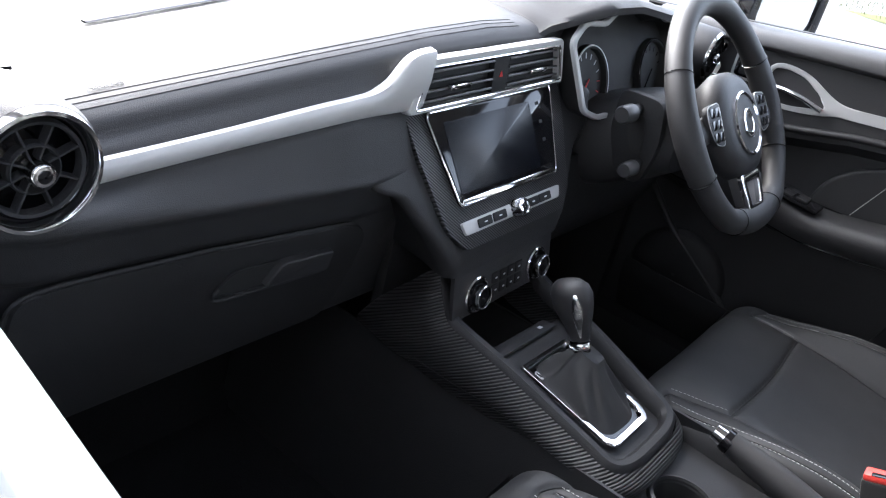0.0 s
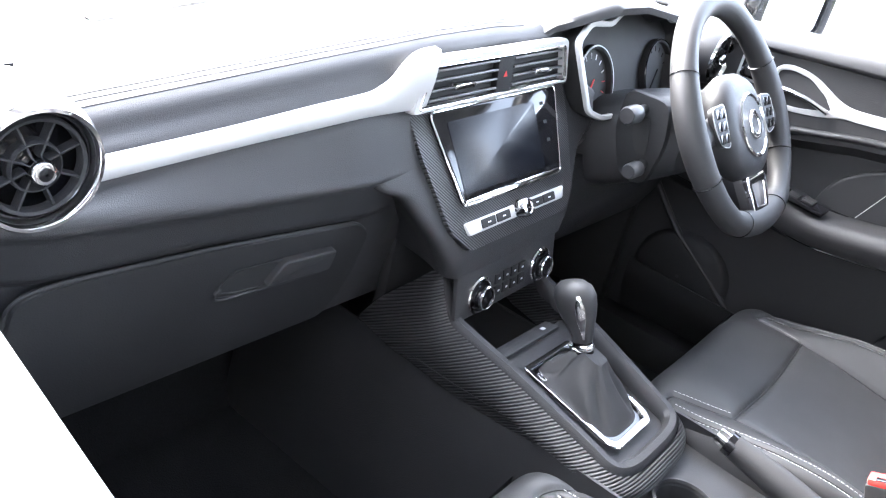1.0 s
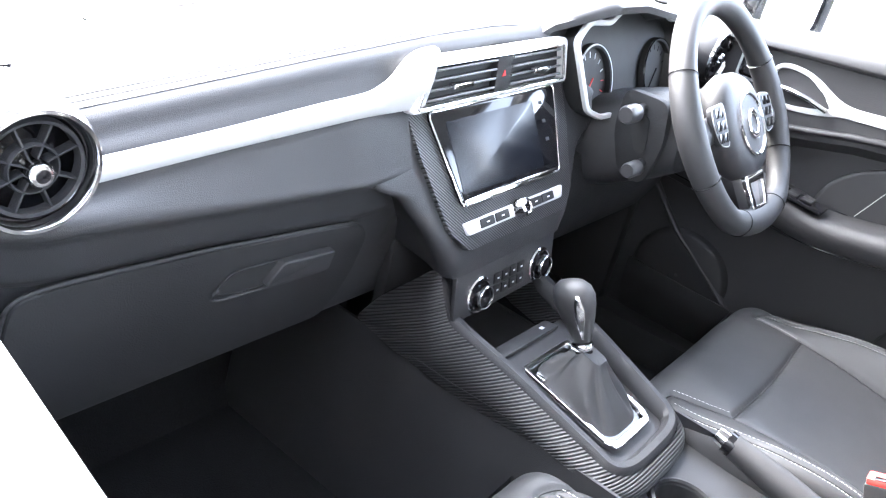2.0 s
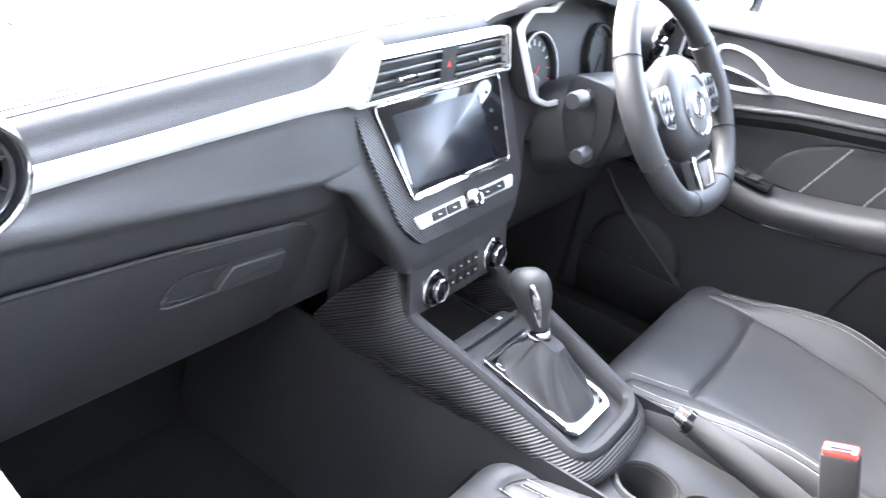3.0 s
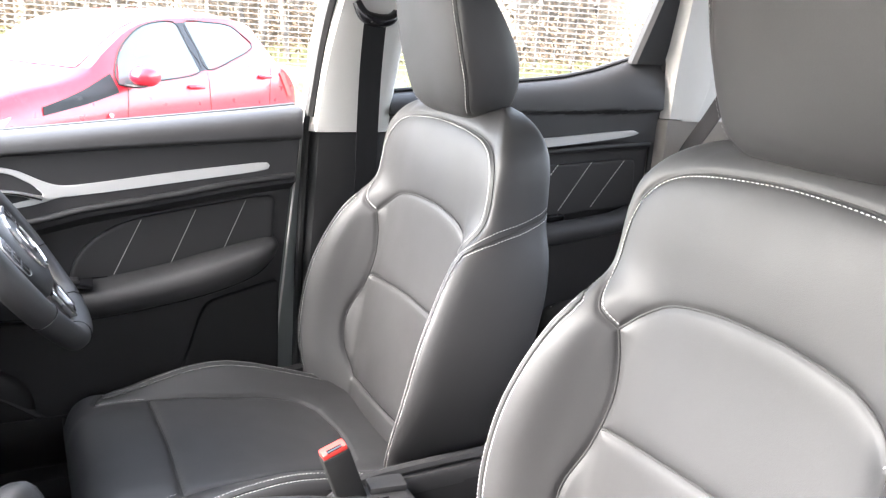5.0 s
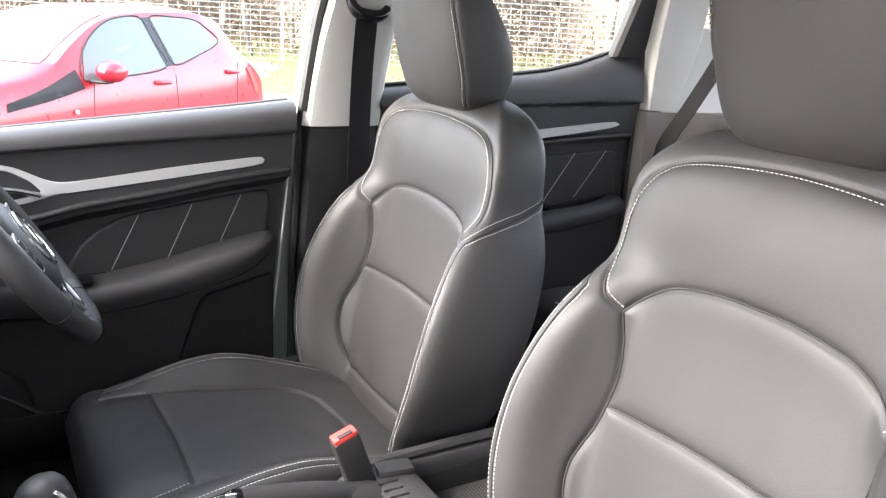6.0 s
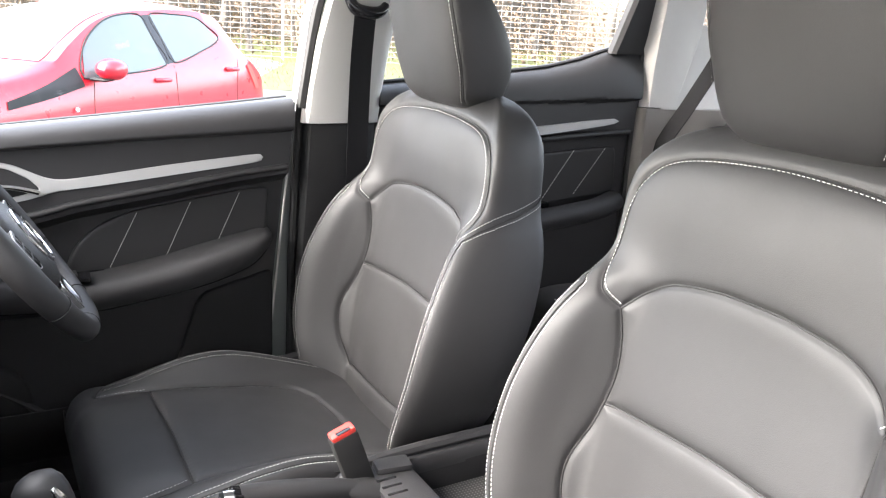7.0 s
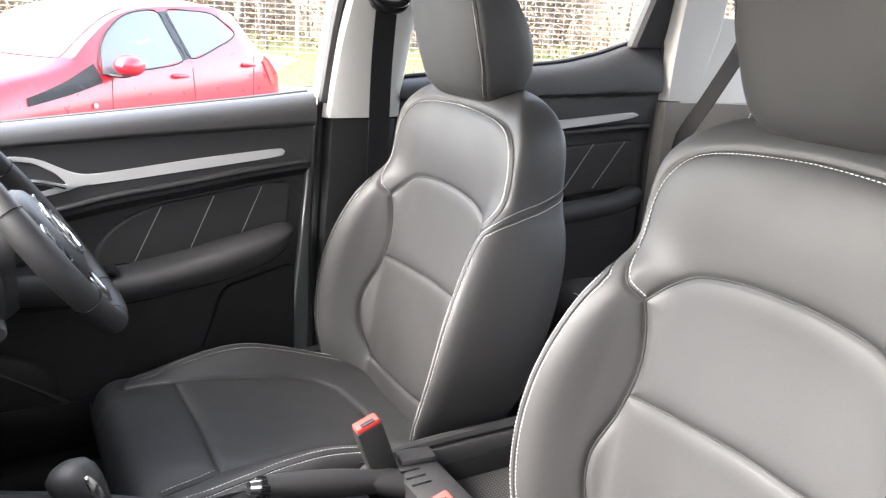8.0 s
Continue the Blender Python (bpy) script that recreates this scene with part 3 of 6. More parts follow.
def door_sheet(u, v):
    bz, rz, lz = belt_z(u), roll_z(u), ledge_z(u)
    stops = (0.40, lz - 0.036, lz - 0.016, lz - 0.0161 + 0.0002, lz, lz + 0.0002, rz - 0.004, rz, bz)
    z = float(np.interp(v, DOOR_V, stops))
    return (door_face(u, z), 0.06 + (u - 0.06) * (0.06 - door_end(z)) / 0.845, z)


door_rows = sorted({*np.linspace(0, 1, 101), *DOOR_V})
part("inner_panel", backed(patch(door_sheet, ys, [v for v in door_rows if v <= 0.641]), (0.03, 0, 0)), SOFT, door)
part("window_roll", backed(patch(door_sheet, ys, [v for v in door_rows if v >= 0.639]), (0.012, 0, -0.004)), ROLL, door, "padded black roll under the window", smooth=60)
part("outer_skin", extrude_x([(0.20, 0.25), (0.20, 1.03), (-0.10, 1.06), (-0.50, 1.098), (-0.84, 1.133), (-0.79, 0.25)], 0.79, 0.75, 0.0), SHADED_WHITE, door, "white painted outside")
part("belt_seal", tube([(0.731, y, belt_z(y) - 0.003) for y in np.linspace(0.1, -0.79, 12)], 0.009, 8, flat=0.6), RUBBER, door)
part("window_frame", joined(tube(curve([(0.70, -0.815, 1.12), (0.68, -0.838, 1.30), (0.645, -0.87, 1.46)], 8), 0.013, 8), tube(curve([(0.705, 0.30, 1.06), (0.675, 0.02, 1.25), (0.635, -0.30, 1.43), (0.645, -0.86, 1.475)], 20), 0.014, 8)), RUBBER, door)
pane = patch(lambda u, v: (0.725 - 0.09 * v, u, belt_z(max(u, -0.8)) * (1 - v) + v * lin([(-0.86, 1.47), (-0.30, 1.43), (0.02, 1.25), (0.25, 1.10)], u)), np.linspace(0.22, -0.83, 12), np.linspace(0, 1, 6))
part("window_pane", pane, GLASS, door).visible_shadow = False




def raised(outline, base, height, bevel, mat, name, parent, label=""):
    return part(name, extrude_x(outline, base, base - height, bevel), mat, parent, label)


# silver handle trim: a loop round the handle that runs out into a long blade
top = [(-0.188, 1.009), (-0.196, 1.023), (-0.215, 1.029), (-0.245, 1.027), (-0.27, 1.020), (-0.292, 1.009), (-0.318, 0.997), (-0.345, 0.992), (-0.4, 0.996), (-0.54, 1.012), (-0.65, 1.022), (-0.715, 1.027), (-0.726, 1.022)]
bot = [(-0.722, 1.013), (-0.69, 1.008), (-0.54, 0.991), (-0.42, 0.978), (-0.34, 0.970), (-0.3, 0.960), (-0.26, 0.953), (-0.22, 0.949), (-0.196, 0.954), (-0.188, 0.974)]
outer = [tuple(q) for q in curve(top + bot, 120, closed=True)]
hole = round_poly([(-0.196, 1.015), (-0.22, 1.021), (-0.255, 1.016), (-0.29, 0.996), (-0.31, 0.974), (-0.25, 0.960), (-0.197, 0.957)], 0.010, 5)


def loop_plate(outer_pts, hole_pts, thick):
    bm = bmesh.new()
    edges = []
    for pts in (outer_pts, hole_pts):
        vs = [bm.verts.new((u, v, 0)) for u, v in pts]
        edges += [bm.edges.new((vs[i], vs[(i + 1) % len(vs)])) for i in range(len(vs))]
    bmesh.ops.triangle_fill(bm, edges=edges, use_beauty=True)
    r = bmesh.ops.extrude_face_region(bm, geom=bm.faces[:])
    top_v = [g for g in r["geom"] if isinstance(g, bmesh.types.BMVert)]
    for v in top_v:
        v.co.z += thick
    es = [e for e in bm.edges if e.verts[0] in top_v and e.verts[1] in top_v and sum(1 for f in e.link_faces if abs(f.calc_center_median().z - thick) < 1e-6) == 1]
    bmesh.ops.bevel(bm, geom=es, offset=0.003, segments=3, profile=0.6, affect="EDGES")
    return bm


def stand_x(bm, x0, s=-1):
    for v in bm.verts:
        u, w, h = v.co
        v.co = (x0 + s * h, u, w)
    return bm


part("handle_trim", stand_x(loop_plate(outer, hole, 0.009), 0.690), SILVER, door, "satin silver blade")
part("handle_cup", stand_x(plate(hole, 0.001, None, 0), 0.700), HARD, door)
lev = curve([(-0.198, 0.984), (-0.23, 0.986), (-0.265, 0.982), (-0.305, 0.970)], 14)
part("release_lever", tube([(0.676 + 0.006 * abs(i - 7) / 7, y, z) for i, (y, z) in enumerate(lev)], [0.0075] * 14, 10, flat=0.7), CHROME, door, "chrome lever")


def at_yz(pts, y, z):
    return [(u + y, v + z) for u, v in pts]


part("lock_bezel", extrude_x(at_yz(rounded(0.050, 0.052, 0.010), -0.147, 1.001), 0.694, 0.683, 0.003), SILVER, door, "satin silver bezel")
part("lock_switch", extrude_x(at_yz(rounded(0.038, 0.040, 0.007), -0.147, 1.001), 0.684, 0.680, 0.001), GLOSSY, door)
part("lock_rocker", extrude_x(at_yz(rounded(0.018, 0.026, 0.004), -0.147, 0.999), 0.681, 0.676, 0.002), HARD, door)

# stitched insert, grab slot, arm rest, pocket
ins = round_poly([(-0.340, 0.800), (-0.354, 0.845), (-0.382, 0.878), (-0.424, 0.904), (-0.477, 0.920), (-0.575, 0.934), (-0.690, 0.950), (-0.745, 0.954), (-0.738, 0.845), (-0.60, 0.818), (-0.519, 0.800)], 0.018, 5)
insert = part("stitched_insert", extrude_x(ins, 0.716, 0.700, 0.008), LEATHER, door, "black padded insert with white stitch lines")
for a, b in (((-0.476, 0.916), (-0.420, 0.806)), ((-0.580, 0.931), (-0.521, 0.806)), ((-0.680, 0.945), (-0.625, 0.826))):
    q = np.linspace((0.6985, *a), (0.6985, *b), 30)
    part("stitch_line", stitches(q, [(-1, 0, 0)] * 30, 0.0042, 0.0013, 0.0006), THREAD, insert, "white stitch line")
rest = []
for y, zt, zb, xi in ((0.02, 0.800, 0.74, 0.685), (-0.10, 0.808, 0.735, 0.668), (-0.20, 0.812, 0.735, 0.650), (-0.30, 0.812, 0.738, 0.632), (-0.38, 0.800, 0.742, 0.620), (-0.50, 0.816, 0.757, 0.616), (-0.60, 0.838, 0.772, 0.618), (-0.68, 0.855, 0.795, 0.628), (-0.72, 0.862, 0.822, 0.645), (-0.742, 0.862, 0.840, 0.672), (-0.748, 0.858, 0.848, 0.70)):
    h = zt - zb
    rest.append(curve([(0.712, y, zt + 0.004), (xi + 0.035, y, zt + 0.002), (xi + 0.010, y, zt - 0.004), (xi, y, zt - 0.4 * h), (xi + 0.008, y, zb + 0.10 * h), (xi + 0.03, y, zb), (0.712, y, zb - 0.01)], 40))
tabl = np.array(rest)
colr = [curve(tabl[:, i, :], 60) for i in range(40)]
part("arm_rest", loft([[c[k] for c in colr] for k in range(60)], closed=False, cap=False), SOFT, door, "black padded arm rest", smooth=60)
part("arm_rest_seam", tube([(c[0] - 0.0012, c[1], c[2]) for c in colr[24][2:56]], 0.0011, 6), GLOSSY, door)
part("grab_slot", extrude_x(round_poly([(-0.345, 0.790), (-0.345, 0.806), (-0.515, 0.806), (-0.525, 0.800), (-0.51, 0.790)], 0.004, 3), 0.700, 0.696, 0.001), GLOSSY, door, "dark grab slot")
pod_ = part("window_switches", turned(box((-0.020, -0.055, 0), (0.020, 0.055, 0.010), 0.005), pose(0.652, -0.325, 0.808, 4, -6, -4)), GLOSSY, door, "black window switch panel")
for i in range(2):
    for j in range(2):
        part("switch", turned(box((-0.007, -0.011, 0.008), (0.007, 0.011, 0.0135), 0.003), pose(0.652 + 0.018 * i - 0.009, -0.335 + 0.028 * j - 0.010, 0.808, 4, -6, -4)), HARD, pod_)
part("ledge", tube(curve([(0.682, 0.05, 0.852), (0.680, -0.20, 0.909), (0.678, -0.31, 0.932), (0.678, -0.38, 0.947), (0.677, -0.54, 0.969), (0.678, -0.65, 0.986), (0.680, -0.775, 0.999)], 40), 0.0075, 10, flat=0.9), SOFT, door, "moulded ledge")
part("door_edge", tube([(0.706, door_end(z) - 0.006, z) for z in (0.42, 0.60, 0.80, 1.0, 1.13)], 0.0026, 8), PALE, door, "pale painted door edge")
part("lower_rear_panel", extrude_x(round_poly([(-0.525, 0.53), (-0.588, 0.712), (-0.604, 0.733), (-0.752, 0.770), (-0.752, 0.50)], 0.015, 4), 0.716, 0.698, 0.006), HARD, door)
part("map_pocket", backed(patch(lambda u, v: (0.700 - 0.055 * math.sin(min(1, v * 1.2) * 1.5) * (1 - 0.3 * abs(u) ** 2), -0.30 + 0.24 * u, 0.42 + 0.13 * v), np.linspace(-1, 1, 16), np.linspace(0, 1, 8)), (0.005, 0, 0)), HARD, door)

part("pocket_edge", tube(curve([(0.704, -0.03, 0.73), (0.700, -0.08, 0.68), (0.699, -0.128, 0.634), (0.699, -0.188, 0.593), (0.699, -0.267, 0.534), (0.702, -0.32, 0.48)], 24), 0.007, 8), SOFT, door)
part("speaker_grille", loft([[(x, -0.16 + ry * math.cos(a), 0.545 + rz * math.sin(a)) for a in np.linspace(0, math.tau, 41)[:-1]] for x, ry, rz in ((0.712, 0.108, 0.100), (0.700, 0.104, 0.096), (0.694, 0.096, 0.088), (0.693, 0.05, 0.045), (0.694, 0.004, 0.004))], cap=False), HARD, door, "round black speaker grille", smooth=50)

# rear door on the driver's side
rdoor = thing("door_2", "closed black rear car door with silver trim", "car door", kind="structure")
RB = sorted([(-0.99, 1.168), (-1.325, 1.198), (-1.45, 1.210), (-1.554, 1.231), (-1.642, 1.258), (-1.698, 1.268), (-1.745, 1.272)])


def rear_sheet(u, v):
    bz = lin(RB, u)
    lz = 1.052 + 0.02 * (-1.4 - u) * 0.3
    z = 0.42 + (bz - 0.42) * v
    rz = lin([(-1.75, 1.140), (-1.0, 1.128)], u)
    if z > rz:
        x = 0.672 + 0.050 * (1 - math.sqrt(max(0, 1 - ((z - rz) / (bz - rz)) ** 2)))
    elif z > rz - 0.006:
        x = 0.672 + 0.016 * (rz - z) / 0.006
    elif z > lz:
        x = 0.690
    else:
        x = 0.694 + 0.020 * min(1, (lz - z) / 0.02)
    return (x, u, z)


part("inner_panel", backed(patch(rear_sheet, np.linspace(-0.985, -1.745, 40), np.r_[np.linspace(0, 0.55, 12), np.linspace(0.56, 1, 90)]), (0.03, 0, 0)), SOFT, rdoor)
part("outer_skin", extrude_x([(-0.82, 0.25), (-0.86, 1.125), (-1.35, 1.16), (-1.72, 1.19), (-1.78, 0.9), (-1.62, 0.55), (-1.45, 0.25)], 0.79, 0.75, 0.0), SHADED_WHITE, rdoor, "white painted outside")
part("silver_blade", extrude_x([tuple(q) for q in curve([(-1.02, 1.035), (-1.05, 1.046), (-1.30, 1.062), (-1.45, 1.073), (-1.60, 1.084), (-1.672, 1.087), (-1.684, 1.080), (-1.65, 1.072), (-1.45, 1.052), (-1.30, 1.042), (-1.05, 1.025)], 70, closed=True)], 0.694, 0.682, 0.003), SILVER, rdoor, "satin silver blade")
part("ledge", tube(curve([(0.690, -1.0, 0.99), (0.688, -1.3, 1.025), (0.688, -1.5, 1.042), (0.690, -1.73, 1.052)], 30), 0.007, 10), SOFT, rdoor)
rins = part("stitched_insert", extrude_x(round_poly([(-1.06, 0.87), (-1.12, 0.955), (-1.35, 0.995), (-1.70, 1.012), (-1.71, 0.885), (-1.45, 0.868)], 0.02, 4), 0.716, 0.702, 0.006), LEATHER, rdoor, "black padded insert with stitch lines")
for a, b in (((-1.455, 1.002), (-1.36, 0.88)), ((-1.557, 1.006), (-1.468, 0.885)), ((-1.661, 1.008), (-1.564, 0.885))):
    q = np.linspace((0.7005, *a), (0.7005, *b), 24)
    part("stitch_line", stitches(q, [(-1, 0, 0)] * 24, 0.006, 0.003, 0.0009), THREAD, rins, "white stitch line")
part("arm_rest", joined(tube(curve([(0.685, -1.05, 0.80), (0.650, -1.15, 0.815), (0.648, -1.40, 0.838), (0.655, -1.60, 0.855), (0.69, -1.70, 0.865)], 30), 0.032, 14, flat=0.9)), SOFT, rdoor, "black arm rest")
part("pull_cup", extrude_x(round_poly([(-1.40, 0.862), (-1.40, 0.876), (-1.47, 0.880), (-1.47, 0.866)], 0.004, 2), 0.69, 0.672, 0.001), GLOSSY, rdoor)
part("window_divider", loft([[(x + 0.002, -1.643 - 0.19 * t, z), (x - 0.008, -1.652 - 0.19 * t, z), (x - 0.008, -1.752 + 0.12 * t, z), (x + 0.002, -1.760 + 0.12 * t, z), (x + 0.02, -1.760 + 0.12 * t, z), (x + 0.02, -1.643 - 0.19 * t, z)] for t in (0.0, 0.06, 0.12, 0.19) for x, z in ((0.695 - 0.25 * t, 1.252 + t),)]), HARD, rdoor, "black corner panel")
part("belt_seal", tube([(0.722, y, lin(RB, y) + 0.003) for y in np.linspace(-0.99, -1.70, 16)], 0.008, 8, flat=0.6), RUBBER, rdoor)
pane2 = patch(lambda u, v: (0.722 - 0.075 * v, u - 0.03 * v, lin(RB, u) * (1 - v) + 1.455 * v), np.linspace(-0.99, -1.70, 10), np.linspace(0, 1, 5))
part("window_pane", pane2, GLASS, rdoor).visible_shadow = False

# rear pillar with its small side glass
def quarter_z(u, v):
    """Rows of the rear quarter trim, which dips under the small side glass."""
    t = min(1, max(0, (-1.855 - u) / 0.035))
    return 1.113 + v * (0.372 - 0.150 * (t * t * (3 - 2 * t)))


cp = thing("rear_pillar", "pale grey rear pillar trim above darker trim", "pillar", kind="structure")
for s in (1, -1):
    up = []
    for z, y0, y1, x in ((1.118, -1.752, -1.85, 0.672), (1.20, -1.745, -1.87, 0.664), (1.30, -1.738, -1.885, 0.648), (1.40, -1.728, -1.875, 0.625), (1.48, -1.72, -1.90, 0.60)):
        up.append([(s * 0.74, y0, z), (s * (x + 0.03), y0, z), (s * x, y0 - 0.02, z), (s * (x - 0.004), (y0 + y1) / 2, z), (s * (x - 0.012), y1, z), (s * (x - 0.004), y1 - 0.01, z), (s * 0.74, y1 - 0.01, z)])
    part("upper_trim", loft(up), PALE, cp, "pale grey plastic")
    part("lower_trim", loft([[(s * 0.75, -1.745, z), (s * 0.70, -1.748, z), (s * 0.672, -1.765, z), (s * 0.665, -1.86, z), (s * 0.60, -1.98, z), (s * 0.57, -2.20, z), (s * 0.75, -2.20, z)] for z in (0.55, 0.80, 1.115)]), material("taupe_trim", (0.16, 0.15, 0.135), 0.6, grain=0.3, scale=700), cp, "taupe plastic")
    part("quarter_trim", backed(patch(lambda u, v: (s * (0.668 - 0.16 * (-1.81 - u) - 0.12 * max(0, quarter_z(u, v) - 1.2)), u, quarter_z(u, v)), np.linspace(-1.81, -2.18, 60), np.linspace(0, 1, 12)), (s * 0.02, 0, 0)), PALE, cp, "pale grey plastic", smooth=60)
part("door_seal", tube([(0.705, -1.752, 0.55), (0.705, -1.752, 1.10), (0.69, -1.745, 1.28), (0.665, -1.742, 1.45)], 0.010, 8), RUBBER, cp)

# rear bench
bench = thing("rear_bench", "black leather rear bench with white stitching", "car seat")
cush = []
for x in np.linspace(-0.62, 0.62, 41):
    e = 0.012 * math.cos(x / 0.62 * math.pi * 2) + 0.02 * max(0, abs(x) - 0.58) / 0.04 * -1
    cush.append(curve([(x, -1.44, 0.40), (x, -1.39, 0.52), (x, -1.375, 0.615), (x, -1.40, 0.668 + e), (x, -1.48, 0.680 + e), (x, -1.70, 0.655 + e), (x, -1.90, 0.63)], 40))
part("cushion", loft(cush, closed=False, cap=False), LEATHER, bench, smooth=60)
bk_ = []
for x in np.linspace(-0.60, 0.60, 61):
    t = 1.155 - 0.02 * (abs(x) / 0.6) ** 2 - 0.12 * max(0, (abs(x) - 0.50) / 0.10) ** 2
    e = 0.015 * math.cos(x / 0.60 * math.pi * 2)
    bk_.append(curve([(x, -1.83 + e, 0.60), (x, -1.80 + e, 0.68), (x, -1.84 + e, 0.85), (x, -1.89 + e, 1.02), (x, -1.925, t - 0.03), (x, -1.96, t), (x, -2.02, t - 0.03), (x, -2.05, 0.95)], 40))
rb = part("backrest", loft(bk_, closed=False, cap=False), LEATHER, bench, smooth=60)
for x in (0.52, 0.21, -0.21, -0.52):
    q = [tuple(np.array((x, 0.002 + p[1], p[2] + 0.002))) for p in curve([(x, -1.80, 0.70), (x, -1.836, 0.85), (x, -1.886, 1.02), (x, -1.920, 1.11)], 40)]
    part("seam", stitches(q, [(0, 1, 0.2)] * 40, 0.006, 0.003, 0.0012), THREAD, rb)
q = curve([(0.60, -1.402, 0.668), (0.30, -1.40, 0.684), (0.0, -1.40, 0.69), (-0.30, -1.40, 0.684), (-0.60, -1.402, 0.668)], 160)
part("front_seam", stitches([(x, y, z + 0.002) for x, y, z in q], [(0, 0.5, 1)] * 160, 0.006, 0.003, 0.001), THREAD, bench)
rbelt = thing("rear_seat_belt", "black webbing seat belt across the rear pillar", "seat belt")
part("strap", loft([[(x + 0.022, y + 0.006, z + 0.008), (x + 0.022, y + 0.002, z + 0.008), (x - 0.022, y + 0.002, z - 0.008), (x - 0.022, y + 0.006, z - 0.008)] for x, y, z in curve([(0.535, -1.88, 1.31), (0.545, -1.87, 1.255), (0.603, -1.85, 1.133), (0.652, -1.81, 1.0), (0.66, -1.79, 0.85)], 20)]), WEB, rbelt)

# passenger's door: white shell with its window lowered
pdoor = thing("door_3", "closed white car door with its window lowered", "car door", kind="structure")
EDGE = sorted([(0.25, -0.715), (0.0, -0.732), (-0.29, -0.764), (-0.42, -0.7805), (-0.60, -0.798), (-0.95, -0.812)])
EDGEZ = sorted([(0.25, 1.03), (0.0, 1.036), (-0.29, 1.040), (-0.42, 1.040), (-0.60, 1.045), (-0.95, 1.07)])


def pskin(u, v):
    x, z = lin(EDGE, u) - 0.006, lin(EDGEZ, u)
    d = v * (z - 0.25)
    return (x - 0.02 * min(1, d / 0.010) - 0.045 * math.sin(min(1, d / 0.5) * math.pi / 2), u, z - d)


part("outer_skin", backed(patch(pskin, np.linspace(0.22, -0.80, 50), np.r_[np.linspace(0, 0.06, 14), np.linspace(0.08, 1, 24)]), (0.003, 0, -0.003)), SHADED_WHITE, pdoor, "white painted door skin", smooth=60)
part("inner_panel", box((-0.765, -0.79, 0.36), (-0.735, 0.06, 0.84), 0.01), HARD, pdoor)


# ---- dashboard ----
def crown(x):
    """Height of the pad's front edge across the car."""
    return lin([(-0.72, 0.990), (-0.58, 0.998), (-0.30, 1.026), (-0.12, 1.043), (0.0, 1.050), (0.12, 1.050), (0.30, 1.052), (0.58, 1.016), (0.72, 1.004)], x)


STRIP_TOP = [(-0.66, 0.968), (-0.57, 0.973), (-0.45, 0.982), (-0.255, 0.995), (0.255, 0.999), (0.66, 0.985)]
STRIP_LOW = [(-0.66, 0.947), (-0.57, 0.952), (-0.45, 0.961), (-0.20, 0.971), (0.20, 0.974), (0.66, 0.965)]
FOLD = [(-0.72, 0.930), (-0.60, 0.926), (-0.46, 0.915), (-0.244, 0.900), (0.24, 0.90), (0.72, 0.92)]
GLOVE = [(-0.72, 0.870), (-0.62, 0.867), (-0.445, 0.858), (-0.228, 0.838), (0.2, 0.84), (0.72, 0.87)]


def dash_ring(x):
    c, st, sl, f, g = crown(x), lin(STRIP_TOP, x), lin(STRIP_LOW, x), lin(FOLD, x), lin(GLOVE, x)
    end = max(0, abs(x) - 0.62) * 0.35
    pts = [(0.455, 0.99), (0.30, c + 0.010), (0.14, c + 0.016), (0.04, c + 0.012), (0.0, c + 0.008), (-0.014, c + 0.003), (-0.023, c - 0.004), (-0.028, c - 0.014), (-0.038, st + 0.005), (-0.043, st - 0.004), (-0.043, sl + 0.003), (-0.050, sl - 0.004), (-0.068, f + 0.014), (-0.073, f + 0.002), (-0.066, f - 0.008), (-0.052, g + 0.014), (-0.040, g + 0.002), (-0.036, g - 0.01), (-0.016, 0.77), (0.004, 0.69), (0.02, 0.665), (0.10, 0.64), (0.30, 0.62)]
    mid = 1 - min(1, max(0, (abs(x) - 0.148) / 0.010))
    soft = 1 - min(1, max(0, (abs(x) - 0.16) / 0.13))
    soft = soft * soft * (3 - 2 * soft)
    pts = [(y + (0.035 * mid if y < -0.025 and 0.84 < z < 1.022 else 0) + ((0.012 if z > 0.94 else 0.006) * soft * (1 - mid) if y < -0.049 and z > 0.84 else 0), z) for y, z in pts]
    well = min(1, max(0, (x - 0.185) / 0.025)) * min(1, max(0, (0.56 - x) / 0.03))
    pts = [(y + 0.06 * well if y < 0.01 and z > 0.90 else y, z) for y, z in pts]
    return [(x, y + end, z) for y, z in curve(pts, 240)]


DASH_X = sorted({*np.round(np.linspace(-0.70, 0.70, 71), 4), *np.round(np.linspace(-0.30, -0.14, 65), 4), *np.round(np.linspace(0.13, 0.22, 37), 4)})
dash = thing("dashboard", "black soft-touch car dashboard with silver trim strip", "dashboard", kind="structure")
part("dash_pad", backed(loft([dash_ring(x) for x in DASH_X], closed=False, cap=False), (0, 0.004, -0.004)), PAD, dash, smooth=60)

# seam threads along the pad's front edge
pad_bm = loft([dash_ring(x) for x in DASH_X], closed=False, cap=False)
pad_bvh = bvh_of(pad_bm)
rows = []
for y in (0.006, -0.002, -0.010):
    path, nr = seams_on(pad_bvh, [(-0.585, y), (-0.30, y), (-0.10, y), (0.10, y)], 160, lambda q: (q[0], q[1], 1.4), (0, 0, -1))
    rows.append(tube(curve([path[i] for i in range(0, len(path), 8)], 160), 0.0007, 6))
part("pad_stitching", joined(*rows), material("grey_thread", (0.014, 0.014, 0.015), 0.8), dash, "dark grey stitched seams")
pad_bm.free()

